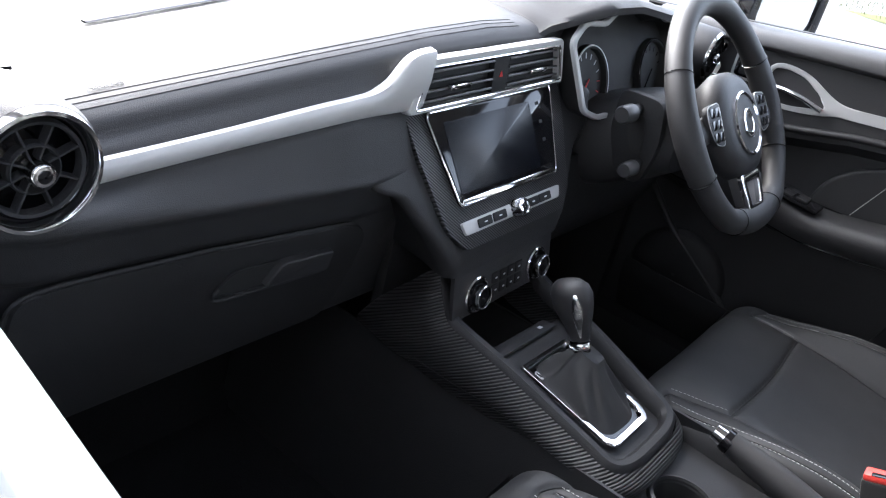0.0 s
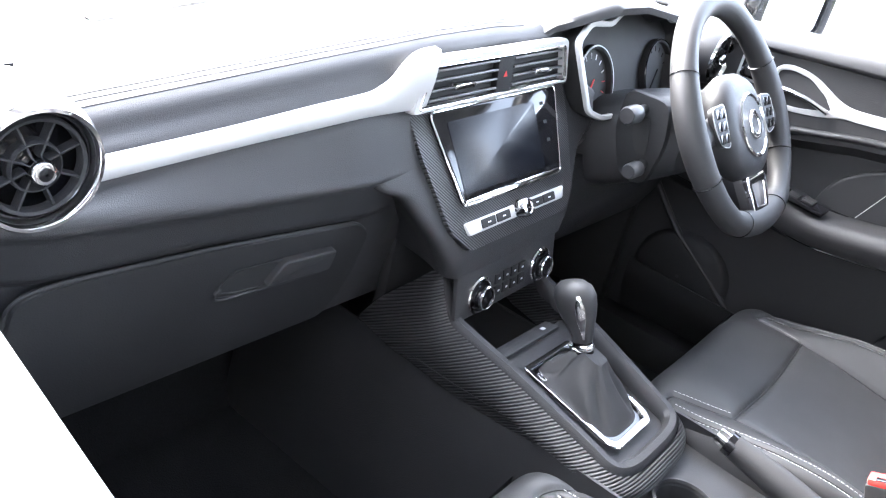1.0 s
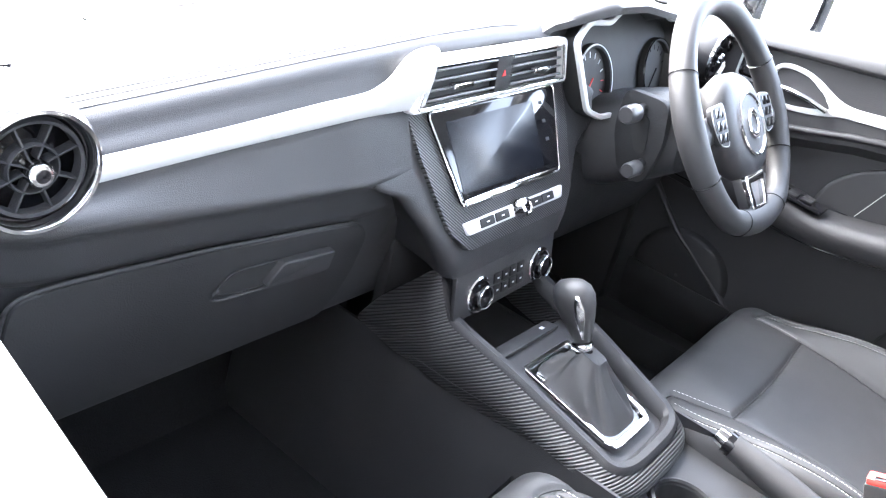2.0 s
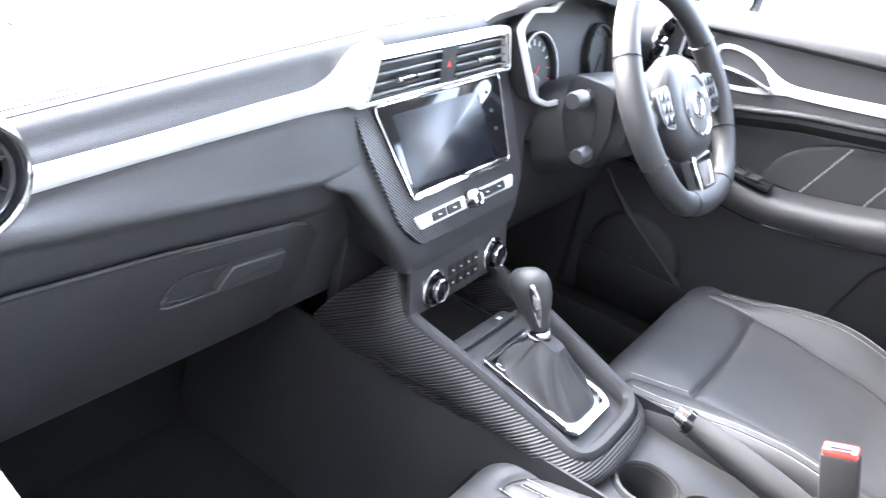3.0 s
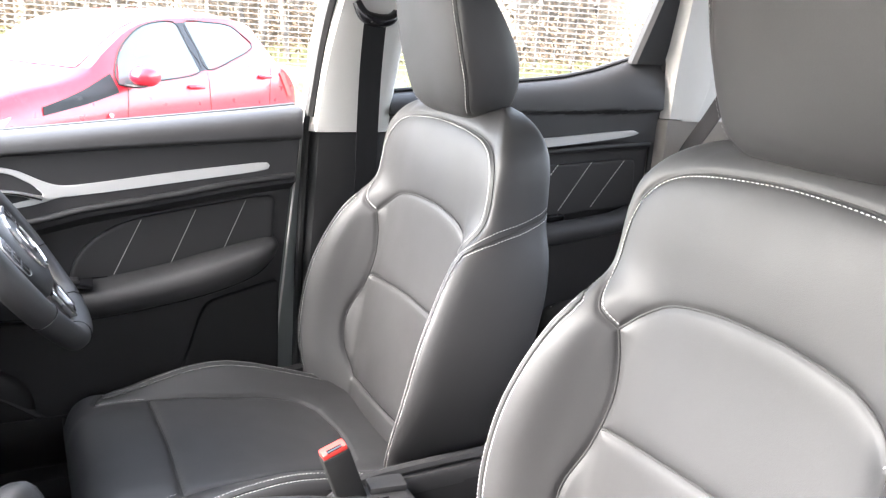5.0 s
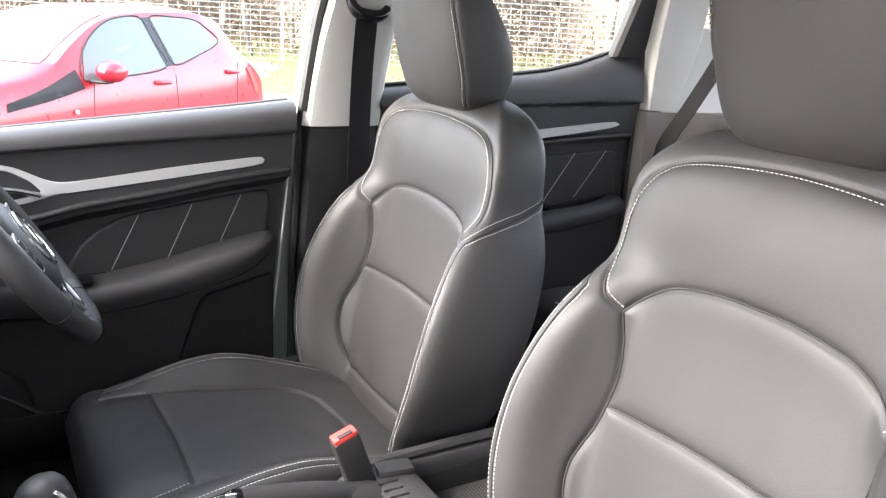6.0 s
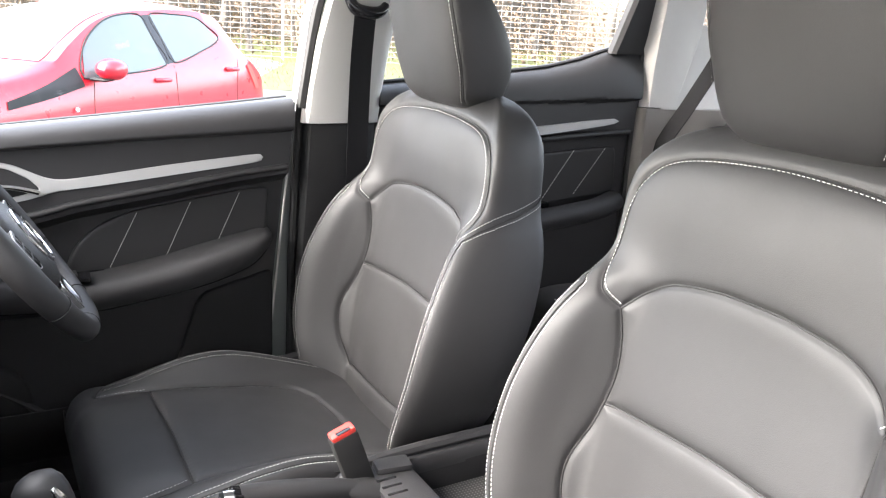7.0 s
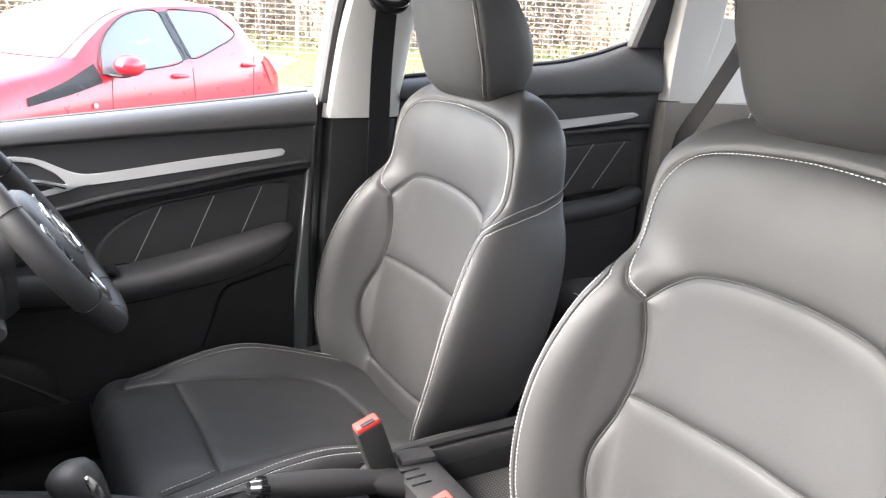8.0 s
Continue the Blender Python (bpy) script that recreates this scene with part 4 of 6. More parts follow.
# demister slots in the pad
part("demister_slot", tube([(x, 0.150 + 0.10 * (x + 0.45), crown(x) + 0.0185) for x in np.linspace(-0.47, -0.05, 16)], 0.005, 6, flat=0.3), GLOSSY, dash, "black demister slot")
for k in range(4):
    part("side_demister", turned(box((-0.035, -0.0025, 0), (0.035, 0.0025, 0.004), 0.001), pose(-0.632 + 0.006 * k, 0.03 + 0.011 * k, crown(-0.61) + 0.0185, 0, 3, 12)), GLOSSY, dash)
lettering = bpy.data.curves.new("lettering", "FONT")
lettering.body, lettering.size, lettering.extrude, lettering.align_x = "AIRBAG", 0.0105, 0.0003, "CENTER"
proto = new("lettering", lettering)
letters = bmesh.new()
letters.from_mesh(bpy.data.meshes.new_from_object(proto))
bpy.data.objects.remove(proto)
part("pad_marking", turned(letters, pose(-0.528, 0.010, crown(-0.528) + 0.0112, 4, -4, 2)), SOFT, dash, "moulded AIRBAG lettering")

# silver strip, flaring up into the centre vent frame
S_TOP = [(-0.605, 0.972), (-0.45, 0.983), (-0.33, 0.993), (-0.275, 0.997), (-0.240, 1.001), (-0.219, 1.010), (-0.206, 1.023), (-0.194, 1.034), (-0.178, 1.041), (-0.150, 1.044)]
S_LOW = [(-0.605, 0.951), (-0.45, 0.962), (-0.33, 0.969), (-0.275, 0.972), (-0.240, 0.973), (-0.219, 0.973), (-0.206, 0.973), (-0.196, 0.973), (-0.182, 0.973), (-0.158, 0.974)]
st, sl = curve(S_TOP, 60), curve(S_LOW, 60)
strip = loft([[(a[0], -0.036, a[1] + 0.001), (a[0], -0.046, a[1] - 0.0005), (a[0], -0.0485, a[1] - 0.004), (a[0] * 0.5 + b[0] * 0.5, -0.0505, (a[1] + b[1]) / 2), (b[0], -0.0485, b[1] + 0.004), (b[0], -0.046, b[1] + 0.0005), (b[0], -0.036, b[1] - 0.001)] for a, b in zip(st, sl)])
part("silver_strip", strip, SILVER, dash, "satin silver trim strip")

# glove box lid on its sloping plane
GL = Matrix(((1, 0, 0, 0), (0, -0.21, -0.978, -0.0455), (0, 0.978, -0.21, 0.862), (0, 0, 0, 1)))


def glove_uv(x, z):
    return (x, (z - 0.862) / 0.978)


lid_outline = round_poly([glove_uv(-0.655, 0.74), glove_uv(-0.640, 0.865), glove_uv(-0.60, 0.869), glove_uv(-0.445, 0.860), glove_uv(-0.235, 0.838), glove_uv(-0.205, 0.815), glove_uv(-0.212, 0.74), glove_uv(-0.235, 0.69), glove_uv(-0.64, 0.69)], 0.02, 5)
lid = part("glovebox_lid", plate(lid_outline, 0.006, GL @ Matrix.Translation((0, 0, 0.0)), 0.003), HARD, dash, "closed glovebox lid")
cup_o = round_poly([glove_uv(-0.437, 0.800), glove_uv(-0.415, 0.826), glove_uv(-0.268, 0.816), glove_uv(-0.270, 0.784), glove_uv(-0.40, 0.789)], 0.012, 4)
cx_, cy_ = sum(u for u, v in cup_o) / len(cup_o), sum(v for u, v in cup_o) / len(cup_o)
cup_i = [(cx_ + (u - cx_) * 0.95, cy_ + (v - cy_) * 0.82) for u, v in cup_o]
part("handle_recess", frame_ring(cup_o, cup_i, 0.0025, GL @ Matrix.Translation((0, 0, 0.0065))), HARD, lid)
# Thin dark plate lying on the lid, for the shade in the handle recess.
part("handle_hollow", plate(cup_i, 0.0012, GL @ Matrix.Translation((0, 0, 0.0062)), 0), RUBBER, lid)
part("handle_paddle", plate(round_poly([glove_uv(-0.368, 0.793), glove_uv(-0.350, 0.822), glove_uv(-0.270, 0.816), glove_uv(-0.271, 0.787)], 0.005, 3), 0.009, GL @ Matrix.Translation((0, 0, 0.0075)), 0.003, 3), SOFT, lid)
part("handle_lip", tube([GL @ Vector((*glove_uv(x, z), 0.0085)) for x, z in curve([(-0.428, 0.806), (-0.434, 0.796), (-0.420, 0.789), (-0.36, 0.785), (-0.275, 0.781)], 24)], 0.0022, 8), SOFT, lid)
part("lid_gap", tube([GL @ Vector((u * 1.004 - 0.0005, v, 0.0015)) for u, v in lid_outline], 0.0022, 6, closed=True), RUBBER, dash)


def round_vent(x, label):
    """Round air vent in a chrome ring, with spokes, an inner ring and a knob, facing back along -y."""
    v = thing("air_vent", label, "air vent", (x, -0.094, 1.0), "round air vents")
    face = pose(0, 0, 0, 90, 0, 0) @ pose(0, 0, 0, 0, 0, 0)
    R = 0.040
    part("housing", lathe([(0.046, -0.10), (0.052, -0.05), (0.052, -0.012), (0.049, 0.0), (0.046, 0.002)], 48, face), SOFT, v)
    part("chrome_ring", lathe([(0.0485, -0.006), (0.0485, 0.002), (0.0465, 0.006), (0.0435, 0.0065), (0.0415, 0.003), (0.0405, -0.006), (0.0485, -0.006)], 64, face), CHROME, v, "chrome ring")
    part("barrel", lathe([(0.0405, -0.004), (0.0395, -0.004), (0.0385, -0.012), (0.038, -0.045), (0.001, -0.05)], 48, face), GLOSSY, v)
    part("inner_ring", lathe([(0.0375, -0.004), (0.0365, 0.0), (0.0340, -0.001), (0.0335, -0.010), (0.0375, -0.010), (0.0375, -0.004)], 48, face), HARD, v)
    part("hub_ring", lathe([(0.0195, -0.004), (0.0185, -0.001), (0.0175, -0.001), (0.0170, -0.012), (0.0195, -0.012), (0.0195, -0.004)], 40, face), HARD, v)
    for k in range(8):
        a = radians(22.5 + 45 * k)
        part("spoke", turned(box((0.008, -0.0009, -0.012), (0.0345, 0.0009, -0.002), 0.0004, 1), face @ Matrix.Rotation(a, 4, "Z")), HARD, v)
    part("knob", lathe([(0.0085, -0.008), (0.0095, 0.001), (0.0095, 0.008), (0.008, 0.0105), (0.006, 0.011), (0.001, 0.0105)], 32, face), CHROME, v, "chrome knob")
    part("knob_cap", turned(lathe([(0.0052, 0.0108), (0.0052, 0.0116), (0.001, 0.012)], 20), face), GLOSSY, v)
    return v


v1 = round_vent(-0.643, "round black air vent in a chrome ring")
copy_thing(v1, pose(0.645, -0.094, 1.003))


def lean(bm):
    """The centre stack sits a hair higher towards the driver."""
    for v in bm.verts:
        v.co.z += 0.04 * v.co.x
    return bm


# centre stack
stack = thing("centre_stack", "black centre stack with touchscreen and carbon-look surround", "centre stack", kind="structure")
sides = []
for z, w, y, fx, fy in ((0.985, 0.163, -0.014, 0.168, 0.020), (0.955, 0.169, -0.038, 0.25, -0.051), (0.935, 0.171, -0.053, 0.25, -0.0615), (0.918, 0.172, -0.064, 0.25, -0.0665), (0.905, 0.169, -0.073, 0.246, -0.0715), (0.896, 0.166, -0.079, 0.232, -0.0750), (0.888, 0.163, -0.084, 0.210, -0.0795), (0.873, 0.158, -0.093, 0.194, -0.087), (0.855, 0.151, -0.104, 0.181, -0.097), (0.83, 0.141, -0.119, 0.163, -0.111), (0.80, 0.130, -0.128, 0.146, -0.121), (0.775, 0.122, -0.130, 0.133, -0.124)):
    half = [(0, y), (w * 0.6, y), (w - 0.010, y), (w, y + 0.001), (w * 0.4 + fx * 0.6, (y + fy) / 2), (fx - 0.005, fy), (fx, fy + 0.006), (fx - 0.001, fy + 0.022), (fx - 0.012, fy + 0.07), (fx - 0.024, 0.09)]
    row = [(-a, b, z) for a, b in reversed(half[1:])] + [(a, b, z) for a, b in half]
    sides.append(curve(row, 110))
tab = np.array(sides)
cols = [curve(tab[:, i, :], 50) for i in range(tab.shape[1])]
part("stack_body", lean(loft([[c[k] for c in cols] for k in range(50)], closed=False, cap=False)), SOFT, stack, smooth=60)

for s in (-1, 1):
    part("stack_side", box((s * 0.165 - 0.045, 0.03, 0.665), (s * 0.165 + 0.045, 0.14, 0.80), 0.01), HARD, stack)

SP = Matrix(((1, 0, 0, 0), (0, 0.53, -0.848, -0.0395), (0, 0.848, 0.53, 0.9625), (0, 0, 0, 1)))


def sp(x, z):
    return (x, (z - 0.9625) / 0.848)


def on_stack(name, outline, w0, thick, mat, parent, label="", bevel=0.0015):
    return part(name, lean(plate(outline, thick, SP @ Matrix.Translation((0, 0, w0)), bevel)), mat, parent, label)


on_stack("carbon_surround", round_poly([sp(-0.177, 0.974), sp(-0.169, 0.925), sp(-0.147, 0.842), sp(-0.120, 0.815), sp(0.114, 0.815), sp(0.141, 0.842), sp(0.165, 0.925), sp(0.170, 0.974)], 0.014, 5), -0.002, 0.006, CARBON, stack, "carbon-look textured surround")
scr = thing("touchscreen", "blank black touchscreen in a glossy black frame", "touchscreen")
bez_o = round_poly([sp(-0.144, 0.966), sp(-0.116, 0.862), sp(0.112, 0.862), sp(0.140, 0.966)], 0.010, 4)
bez_i = round_poly([sp(-0.116, 0.953), sp(-0.111, 0.874), sp(0.074, 0.874), sp(0.076, 0.953)], 0.004, 4)
on_stack("bezel", bez_o, 0.004, 0.005, GLOSSY, scr, "", 0.003)
part("bezel_rim", lean(tube([SP @ Vector((u, v, 0.0078)) for u, v in bez_o], 0.0015, 8, closed=True)), CHROME, scr, "thin bright rim")
on_stack("display", bez_i, 0.0085, 0.0012, SCREEN, scr, "blank dark display", 0.0005)
on_stack("foot_bar", round_poly([sp(-0.112, 0.869), sp(-0.114, 0.8615), sp(0.108, 0.8615), sp(0.104, 0.869)], 0.002, 2), 0.008, 0.003, CHROME, scr, "chrome foot bar")
for k in range(3):
    on_stack("touch_key", [(0.096 + a, b / 0.848) for a, b in ((-0.004, -0.012 - 0.022 * k), (0.004, -0.012 - 0.022 * k), (0.004, -0.016 - 0.022 * k), (-0.004, -0.016 - 0.022 * k))], 0.009, 0.0004, HARD, scr, "", 0)

panel = thing("audio_panel", "silver bar with black keys and volume knob", "control panel")
on_stack("silver_bar", round_poly([sp(-0.122, 0.8455), sp(-0.117, 0.831), sp(0.105, 0.831), sp(0.112, 0.8455)], 0.004, 3), 0.004, 0.004, SILVER, panel, "satin silver bar")
for x in (-0.076, -0.043, 0.037, 0.068):
    k = on_stack("key", round_poly([sp(x - 0.015, 0.8435), sp(x - 0.015, 0.8335), sp(x + 0.015, 0.8335), sp(x + 0.015, 0.8435)], 0.002, 2), 0.0075, 0.0025, HARD, panel)
    on_stack("key_marking", [sp(x - 0.003, 0.8392), sp(x - 0.003, 0.8378), sp(x + 0.003, 0.8378), sp(x + 0.003, 0.8392)], 0.0101, 0.0003, MARK, k, "", 0)
part("volume_knob", lean(lathe([(0.0135, 0), (0.0135, 0.004), (0.0125, 0.006), (0.0125, 0.016), (0.011, 0.0185), (0.008, 0.019), (0.0075, 0.0175), (0.001, 0.0175)], 32, SP @ Matrix.Translation((*sp(-0.004, 0.839), 0.006)))), CHROME, panel, "chrome volume knob")

# centre vents
cv = thing("centre_vents", "twin centre air vents in a silver frame", "air vent")
CV = Matrix(((1, 0, 0, 0), (0, 0.12, -0.993, -0.034), (0, 0.993, 0.12, 1.007), (0, 0, 0, 1)))
co = round_poly([(-0.166, 0.031), (-0.186, -0.033), (0.161, -0.033), (0.146, 0.031)], 0.008, 4)
ci = round_poly([(-0.154, 0.021), (-0.173, -0.0285), (0.153, -0.0285), (0.139, 0.021)], 0.005, 4)
part("vent_frame", lean(frame_ring(co, ci, 0.014, CV)), SILVER, cv, "satin silver frame")
part("chrome_edge", lean(tube([CV @ Vector((u, v, 0.0135)) for u, v in ci], 0.0016, 6, closed=True)), CHROME, cv)
part("vent_well", lean(plate(ci, 0.001, CV @ Matrix.Translation((0, 0, 0.0005)), 0)), RUBBER, cv)
for sx, ex in ((-0.170, -0.018), (0.018, 0.150)):
    for k in range(4):
        v = -0.0205 + 0.0118 * k
        ins = 0.004 + max(0.0, (v + 0.02)) * 0.30
        a, b = (sx + ins, ex) if sx < 0 else (sx, ex - ins)
        part("louvre", lean(turned(box((a, -0.0016, -0.011), (b, 0.0016, 0.0), 0.0012, 2), CV @ Matrix.Translation((0, v, 0.0120)) @ Matrix.Rotation(radians(-16), 4, "X"))), GREYKNOB, cv)
    m = (sx + ex) / 2
    part("vent_tab", lean(turned(box((m - 0.020, -0.0035, 0.008), (m + 0.020, 0.0035, 0.019), 0.0025), CV @ Matrix.Translation((0, -0.0075, 0)))), CHROME, cv, "chrome vent tab")
hz = part("hazard_switch", lean(turned(box((-0.017, -0.028, 0.001), (0.017, 0.020, 0.011), 0.002), CV)), HARD, cv)
part("hazard_marking", lean(plate([(-0.0042, -0.008), (0.0042, -0.008), (0, 0.0)], 0.0006, CV @ Matrix.Translation((0, 0, 0.0112)), 0)), REDMARK, hz, "red triangle")

# climate controls
CL = Matrix(((1, 0, 0, 0), (0, 0.20, -0.98, -0.128), (0, 0.98, 0.20, 0.742), (0, 0, 0, 1)))
clim = thing("climate_panel", "black climate panel with two chrome-edged knobs", "control panel")
part("panel_face", lean(plate(round_poly([(-0.118, 0.062), (-0.120, -0.035), (0.120, -0.035), (0.118, 0.062)], 0.01, 4), 0.006, CL, 0.003)), SOFT, clim)
for x in (-0.070, 0.078):
    part("knob_ring", lean(lathe([(0.026, 0.004), (0.026, 0.009), (0.024, 0.0105), (0.022, 0.0095), (0.022, 0.004), (0.026, 0.004)], 40, CL @ Matrix.Translation((x, -0.008, 0)))), CHROME, clim, "chrome ring")
    part("knob", lean(lathe([(0.0215, 0.004), (0.021, 0.012), (0.017, 0.013), (0.016, 0.020), (0.0145, 0.022), (0.0125, 0.022), (0.012, 0.0205), (0.001, 0.0205)], 32, CL @ Matrix.Translation((x, -0.008, 0)))), GLOSSY, clim)
    part("knob_band", lean(lathe([(0.0166, 0.018), (0.0166, 0.0215), (0.0150, 0.0225), (0.0140, 0.0215), (0.0140, 0.018), (0.0166, 0.018)], 32, CL @ Matrix.Translation((x, -0.008, 0)))), CHROME, clim, "chrome band")
for i in range(4):
    for j in range(2):
        k = part("key", lean(turned(box((-0.0085, -0.0075, 0.004), (0.0085, 0.0075, 0.0085), 0.002), CL @ Matrix.Translation((-0.026 + 0.019 * i, 0.003 - 0.018 * j, 0)))), HARD, clim)
        part("key_marking", lean(turned(box((-0.0022, -0.0012, 0.0085), (0.0022, 0.0012, 0.0088), 0), CL @ Matrix.Translation((-0.026 + 0.019 * i, 0.003 - 0.018 * j, 0)))), MARK, k)


# ---- centre console ----
console = thing("centre_console", "black centre console with ribbed carbon-look side", "console", kind="structure")
RIM = [(-0.10, 0.775), (-0.118, 0.74), (-0.136, 0.714), (-0.17, 0.702), (-0.243, 0.684), (-0.32, 0.660), (-0.386, 0.638), (-0.41, 0.628)]
rim = curve(RIM, 40)


def rim_w(y):
    return lin([(-0.42, 0.090), (-0.38, 0.096), (-0.30, 0.104), (-0.20, 0.112), (-0.10, 0.120)], y)


NOSE_Y = -0.368


def round_nose(side):
    """A path down one flank, round the nose and back up the other: place and outward direction."""
    left = [((-rim_w(y), y, z), (-1.0, 0.0)) for y, z in side if y > NOSE_Y + 0.004]
    w, z0 = rim_w(NOSE_Y), lin(sorted((y, z) for y, z in side[-30:]), NOSE_Y)
    bow = []
    for a in np.linspace(0, math.pi, 41):
        e = 0.6
        c, s_ = math.copysign(abs(math.cos(a)) ** e, math.cos(a)), math.sin(a) ** e
        n = Vector((-math.cos(a), -math.sin(a) * 1.3)).normalized()
        bow.append(((-w * c, NOSE_Y - 0.048 * s_, z0 - 0.015 * s_), (n.x, n.y)))
    return left + bow + [((-p[0], p[1], p[2]), (-n[0], n[1])) for p, n in reversed(left)]


rail = []
for (x, y, z), (nx, ny) in round_nose([tuple(q) for q in rim]):
    rail.append([(x + nx * o, y + ny * o, z + h) for o, h in ((-0.020, -0.022), (-0.018, -0.006), (-0.012, 0.0), (-0.003, 0.0), (0.002, -0.005), (0.004, -0.02))])
part("console_rail", backed(loft(rail, closed=False, cap=False), (0, 0, -0.004)), SOFT, console)
tops = [tuple(q) for q in curve([(0.0, 0.66), (-0.021, 0.690), (-0.065, 0.738), (-0.100, 0.772), (-0.118, 0.740), (-0.136, 0.709), (-0.17, 0.698), (-0.243, 0.680), (-0.32, 0.656), (-0.386, 0.634), (-0.41, 0.624)], 70)]
flank = []
for (x, y, z), (nx, ny) in round_nose(tops):
    foot = lin([(-0.43, 0.586), (-0.35, 0.602), (-0.26, 0.612), (-0.165, 0.615), (-0.057, 0.630), (0.0, 0.640)], y)
    flank.append([(x + nx * o, y + ny * o, z - 0.004 - (z - 0.004 - foot) * k) for k in np.linspace(0, 1, 33) for o in (0.004 + 0.010 * math.sin(k * math.pi) + 0.012 * k - 0.0055 * smooth01(0.0, 0.09, k - lin([(-0.42, 0.66), (-0.36, 0.60), (-0.25, 0.58), (-0.14, 0.72), (-0.07, 1.0)], y)),)])
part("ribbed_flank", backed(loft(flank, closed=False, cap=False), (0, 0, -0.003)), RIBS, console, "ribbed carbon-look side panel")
for s in (-1, 1):
    part("lower_side", backed(patch(lambda u, v: (s * (0.128 - 0.01 * v + 0.02 * (1 - v)), u, 0.33 + 0.29 * v), np.linspace(0.25, -0.98, 24), np.linspace(0, 1, 6)), (-s * 0.005, 0, 0)), SOFT, console)
part("shift_deck", patch(lambda u, v: (u * (rim_w(v) - 0.014) * (1 if v > -0.38 else 1 - ((-0.38 - v) / 0.045) ** 2 * 0.45), v, lin([(-0.42, 0.612), (-0.38, 0.618), (-0.225, 0.655), (-0.19, 0.664)], v)), np.linspace(-1, 1, 9), np.linspace(-0.410, -0.19, 16)), SOFT, console)
part("tray_floor", patch(lambda u, v: (u * 0.105, v, lin([(-0.20, 0.664), (-0.186, 0.658), (-0.174, 0.626), (-0.10, 0.622), (-0.02, 0.630), (0.0, 0.70)], v)), np.linspace(-1, 1, 7), np.linspace(-0.195, 0.0, 40)), HARD, console)
part("tray_back", box((-0.12, -0.02, 0.64), (0.12, 0.0, 0.78), 0.006), HARD, console)
part("switch_strip", turned(box((-0.072, -0.012, 0), (0.072, 0.012, 0.005), 0.002), pose(0, -0.190, 0.662, -10)), SOFT, console, "black switch strip")
part("switch_marking", turned(box((-0.004, -0.003, 0.0049), (0.004, 0.003, 0.0054), 0), pose(0.045, -0.190, 0.662, -10)), MARK, console)

# shifter
shift = thing("gear_shifter", "automatic gear shifter with leather gaiter in chrome frame", "gear lever")
DK = Matrix(((1, 0, 0, 0), (0, 0.974, -0.226, -0.30), (0, 0.226, 0.974, 0.641), (0, 0, 0, 1)))
fo = round_poly([(-0.060, 0.078), (-0.0565, -0.070), (-0.046, -0.083), (0.046, -0.083), (0.0565, -0.070), (0.060, 0.078)], 0.008, 3)
fi = round_poly([(-0.053, 0.071), (-0.049, -0.064), (-0.040, -0.073), (0.040, -0.073), (0.049, -0.064), (0.053, 0.071)], 0.008, 3)
part("chrome_frame", frame_ring(fo, fi, 0.007, DK), CHROME, shift, "chrome frame")
part("gloss_plate", plate(fi, 0.001, DK @ Matrix.Translation((0, 0, 0.001)), 0), GLOSSY, shift)
rings = []
for k, (sx, sy, h, cy) in enumerate(((0.050, 0.066, 0.002, 0.0), (0.046, 0.060, 0.008, 0.002), (0.040, 0.050, 0.018, 0.006), (0.032, 0.040, 0.029, 0.011), (0.024, 0.030, 0.040, 0.016), (0.017, 0.021, 0.050, 0.019), (0.0135, 0.015, 0.057, 0.021))):
    ring = []
    for i in range(64):
        a = i * math.tau / 64
        c, s_ = math.cos(a), math.sin(a)
        e = 0.55 - 0.07 * k * 0.6
        fold = 1.04 + (0.16 - 0.30 * abs(math.sin(2.5 * a + 0.7 + 0.22 * k)) + 0.05 * math.sin(9 * a + k * 0.8)) * math.sin(k / 6 * math.pi)
        ring.append(DK @ Vector((math.copysign(abs(c) ** max(e, 0.5), c) * sx * fold, cy + math.copysign(abs(s_) ** max(e, 0.5), s_) * sy * fold, h)))
    rings.append(ring)
part("gaiter", loft([[c[k] for c in [curve([r[i] for r in rings], 26) for i in range(64)]] for k in range(26)]), LEATHER, shift, "creased black leather gaiter")
axis = Vector((0, 0.42, 0.91)).normalized()
base = Vector((0, -0.282, 0.684))
LV = Matrix.Translation(base) @ axis.to_track_quat("Z", "Y").to_matrix().to_4x4()
part("collar", lathe([(0.0145, -0.002), (0.0165, 0.0), (0.0165, 0.006), (0.0145, 0.008)], 32, LV), CHROME, shift, "chrome collar")
part("stem", lathe([(0.0135, 0.007), (0.0140, 0.012), (0.0130, 0.022), (0.0125, 0.032)], 28, LV), GLOSSY, shift)
part("neck_ring", lathe([(0.0140, 0.018), (0.0150, 0.020), (0.0150, 0.025), (0.0138, 0.027)], 28, LV), CHROME, shift, "chrome neck ring")
grip = []
for h, rx, ry, oy in ((0.030, 0.0125, 0.0135, 0), (0.038, 0.0135, 0.0150, 0.000), (0.050, 0.0160, 0.0185, 0.001), (0.064, 0.0205, 0.0240, 0.003), (0.080, 0.0240, 0.0285, 0.005), (0.094, 0.0245, 0.0295, 0.006), (0.105, 0.0215, 0.0260, 0.007), (0.112, 0.0140, 0.0175, 0.008), (0.115, 0.003, 0.004, 0.008)):
    grip.append([LV @ Vector((rx * math.cos(a), oy * -1 + ry * math.sin(a), h)) for a in np.linspace(0, math.tau, 33)[:-1]])
part("knob", loft(grip), LEATHER, shift, "black leather-wrapped knob")
inlay = []
way_in = LV.to_3x3().inverted() @ Vector((-0.80, -0.60, 0.0))
face_a = math.atan2(way_in.y, way_in.x)
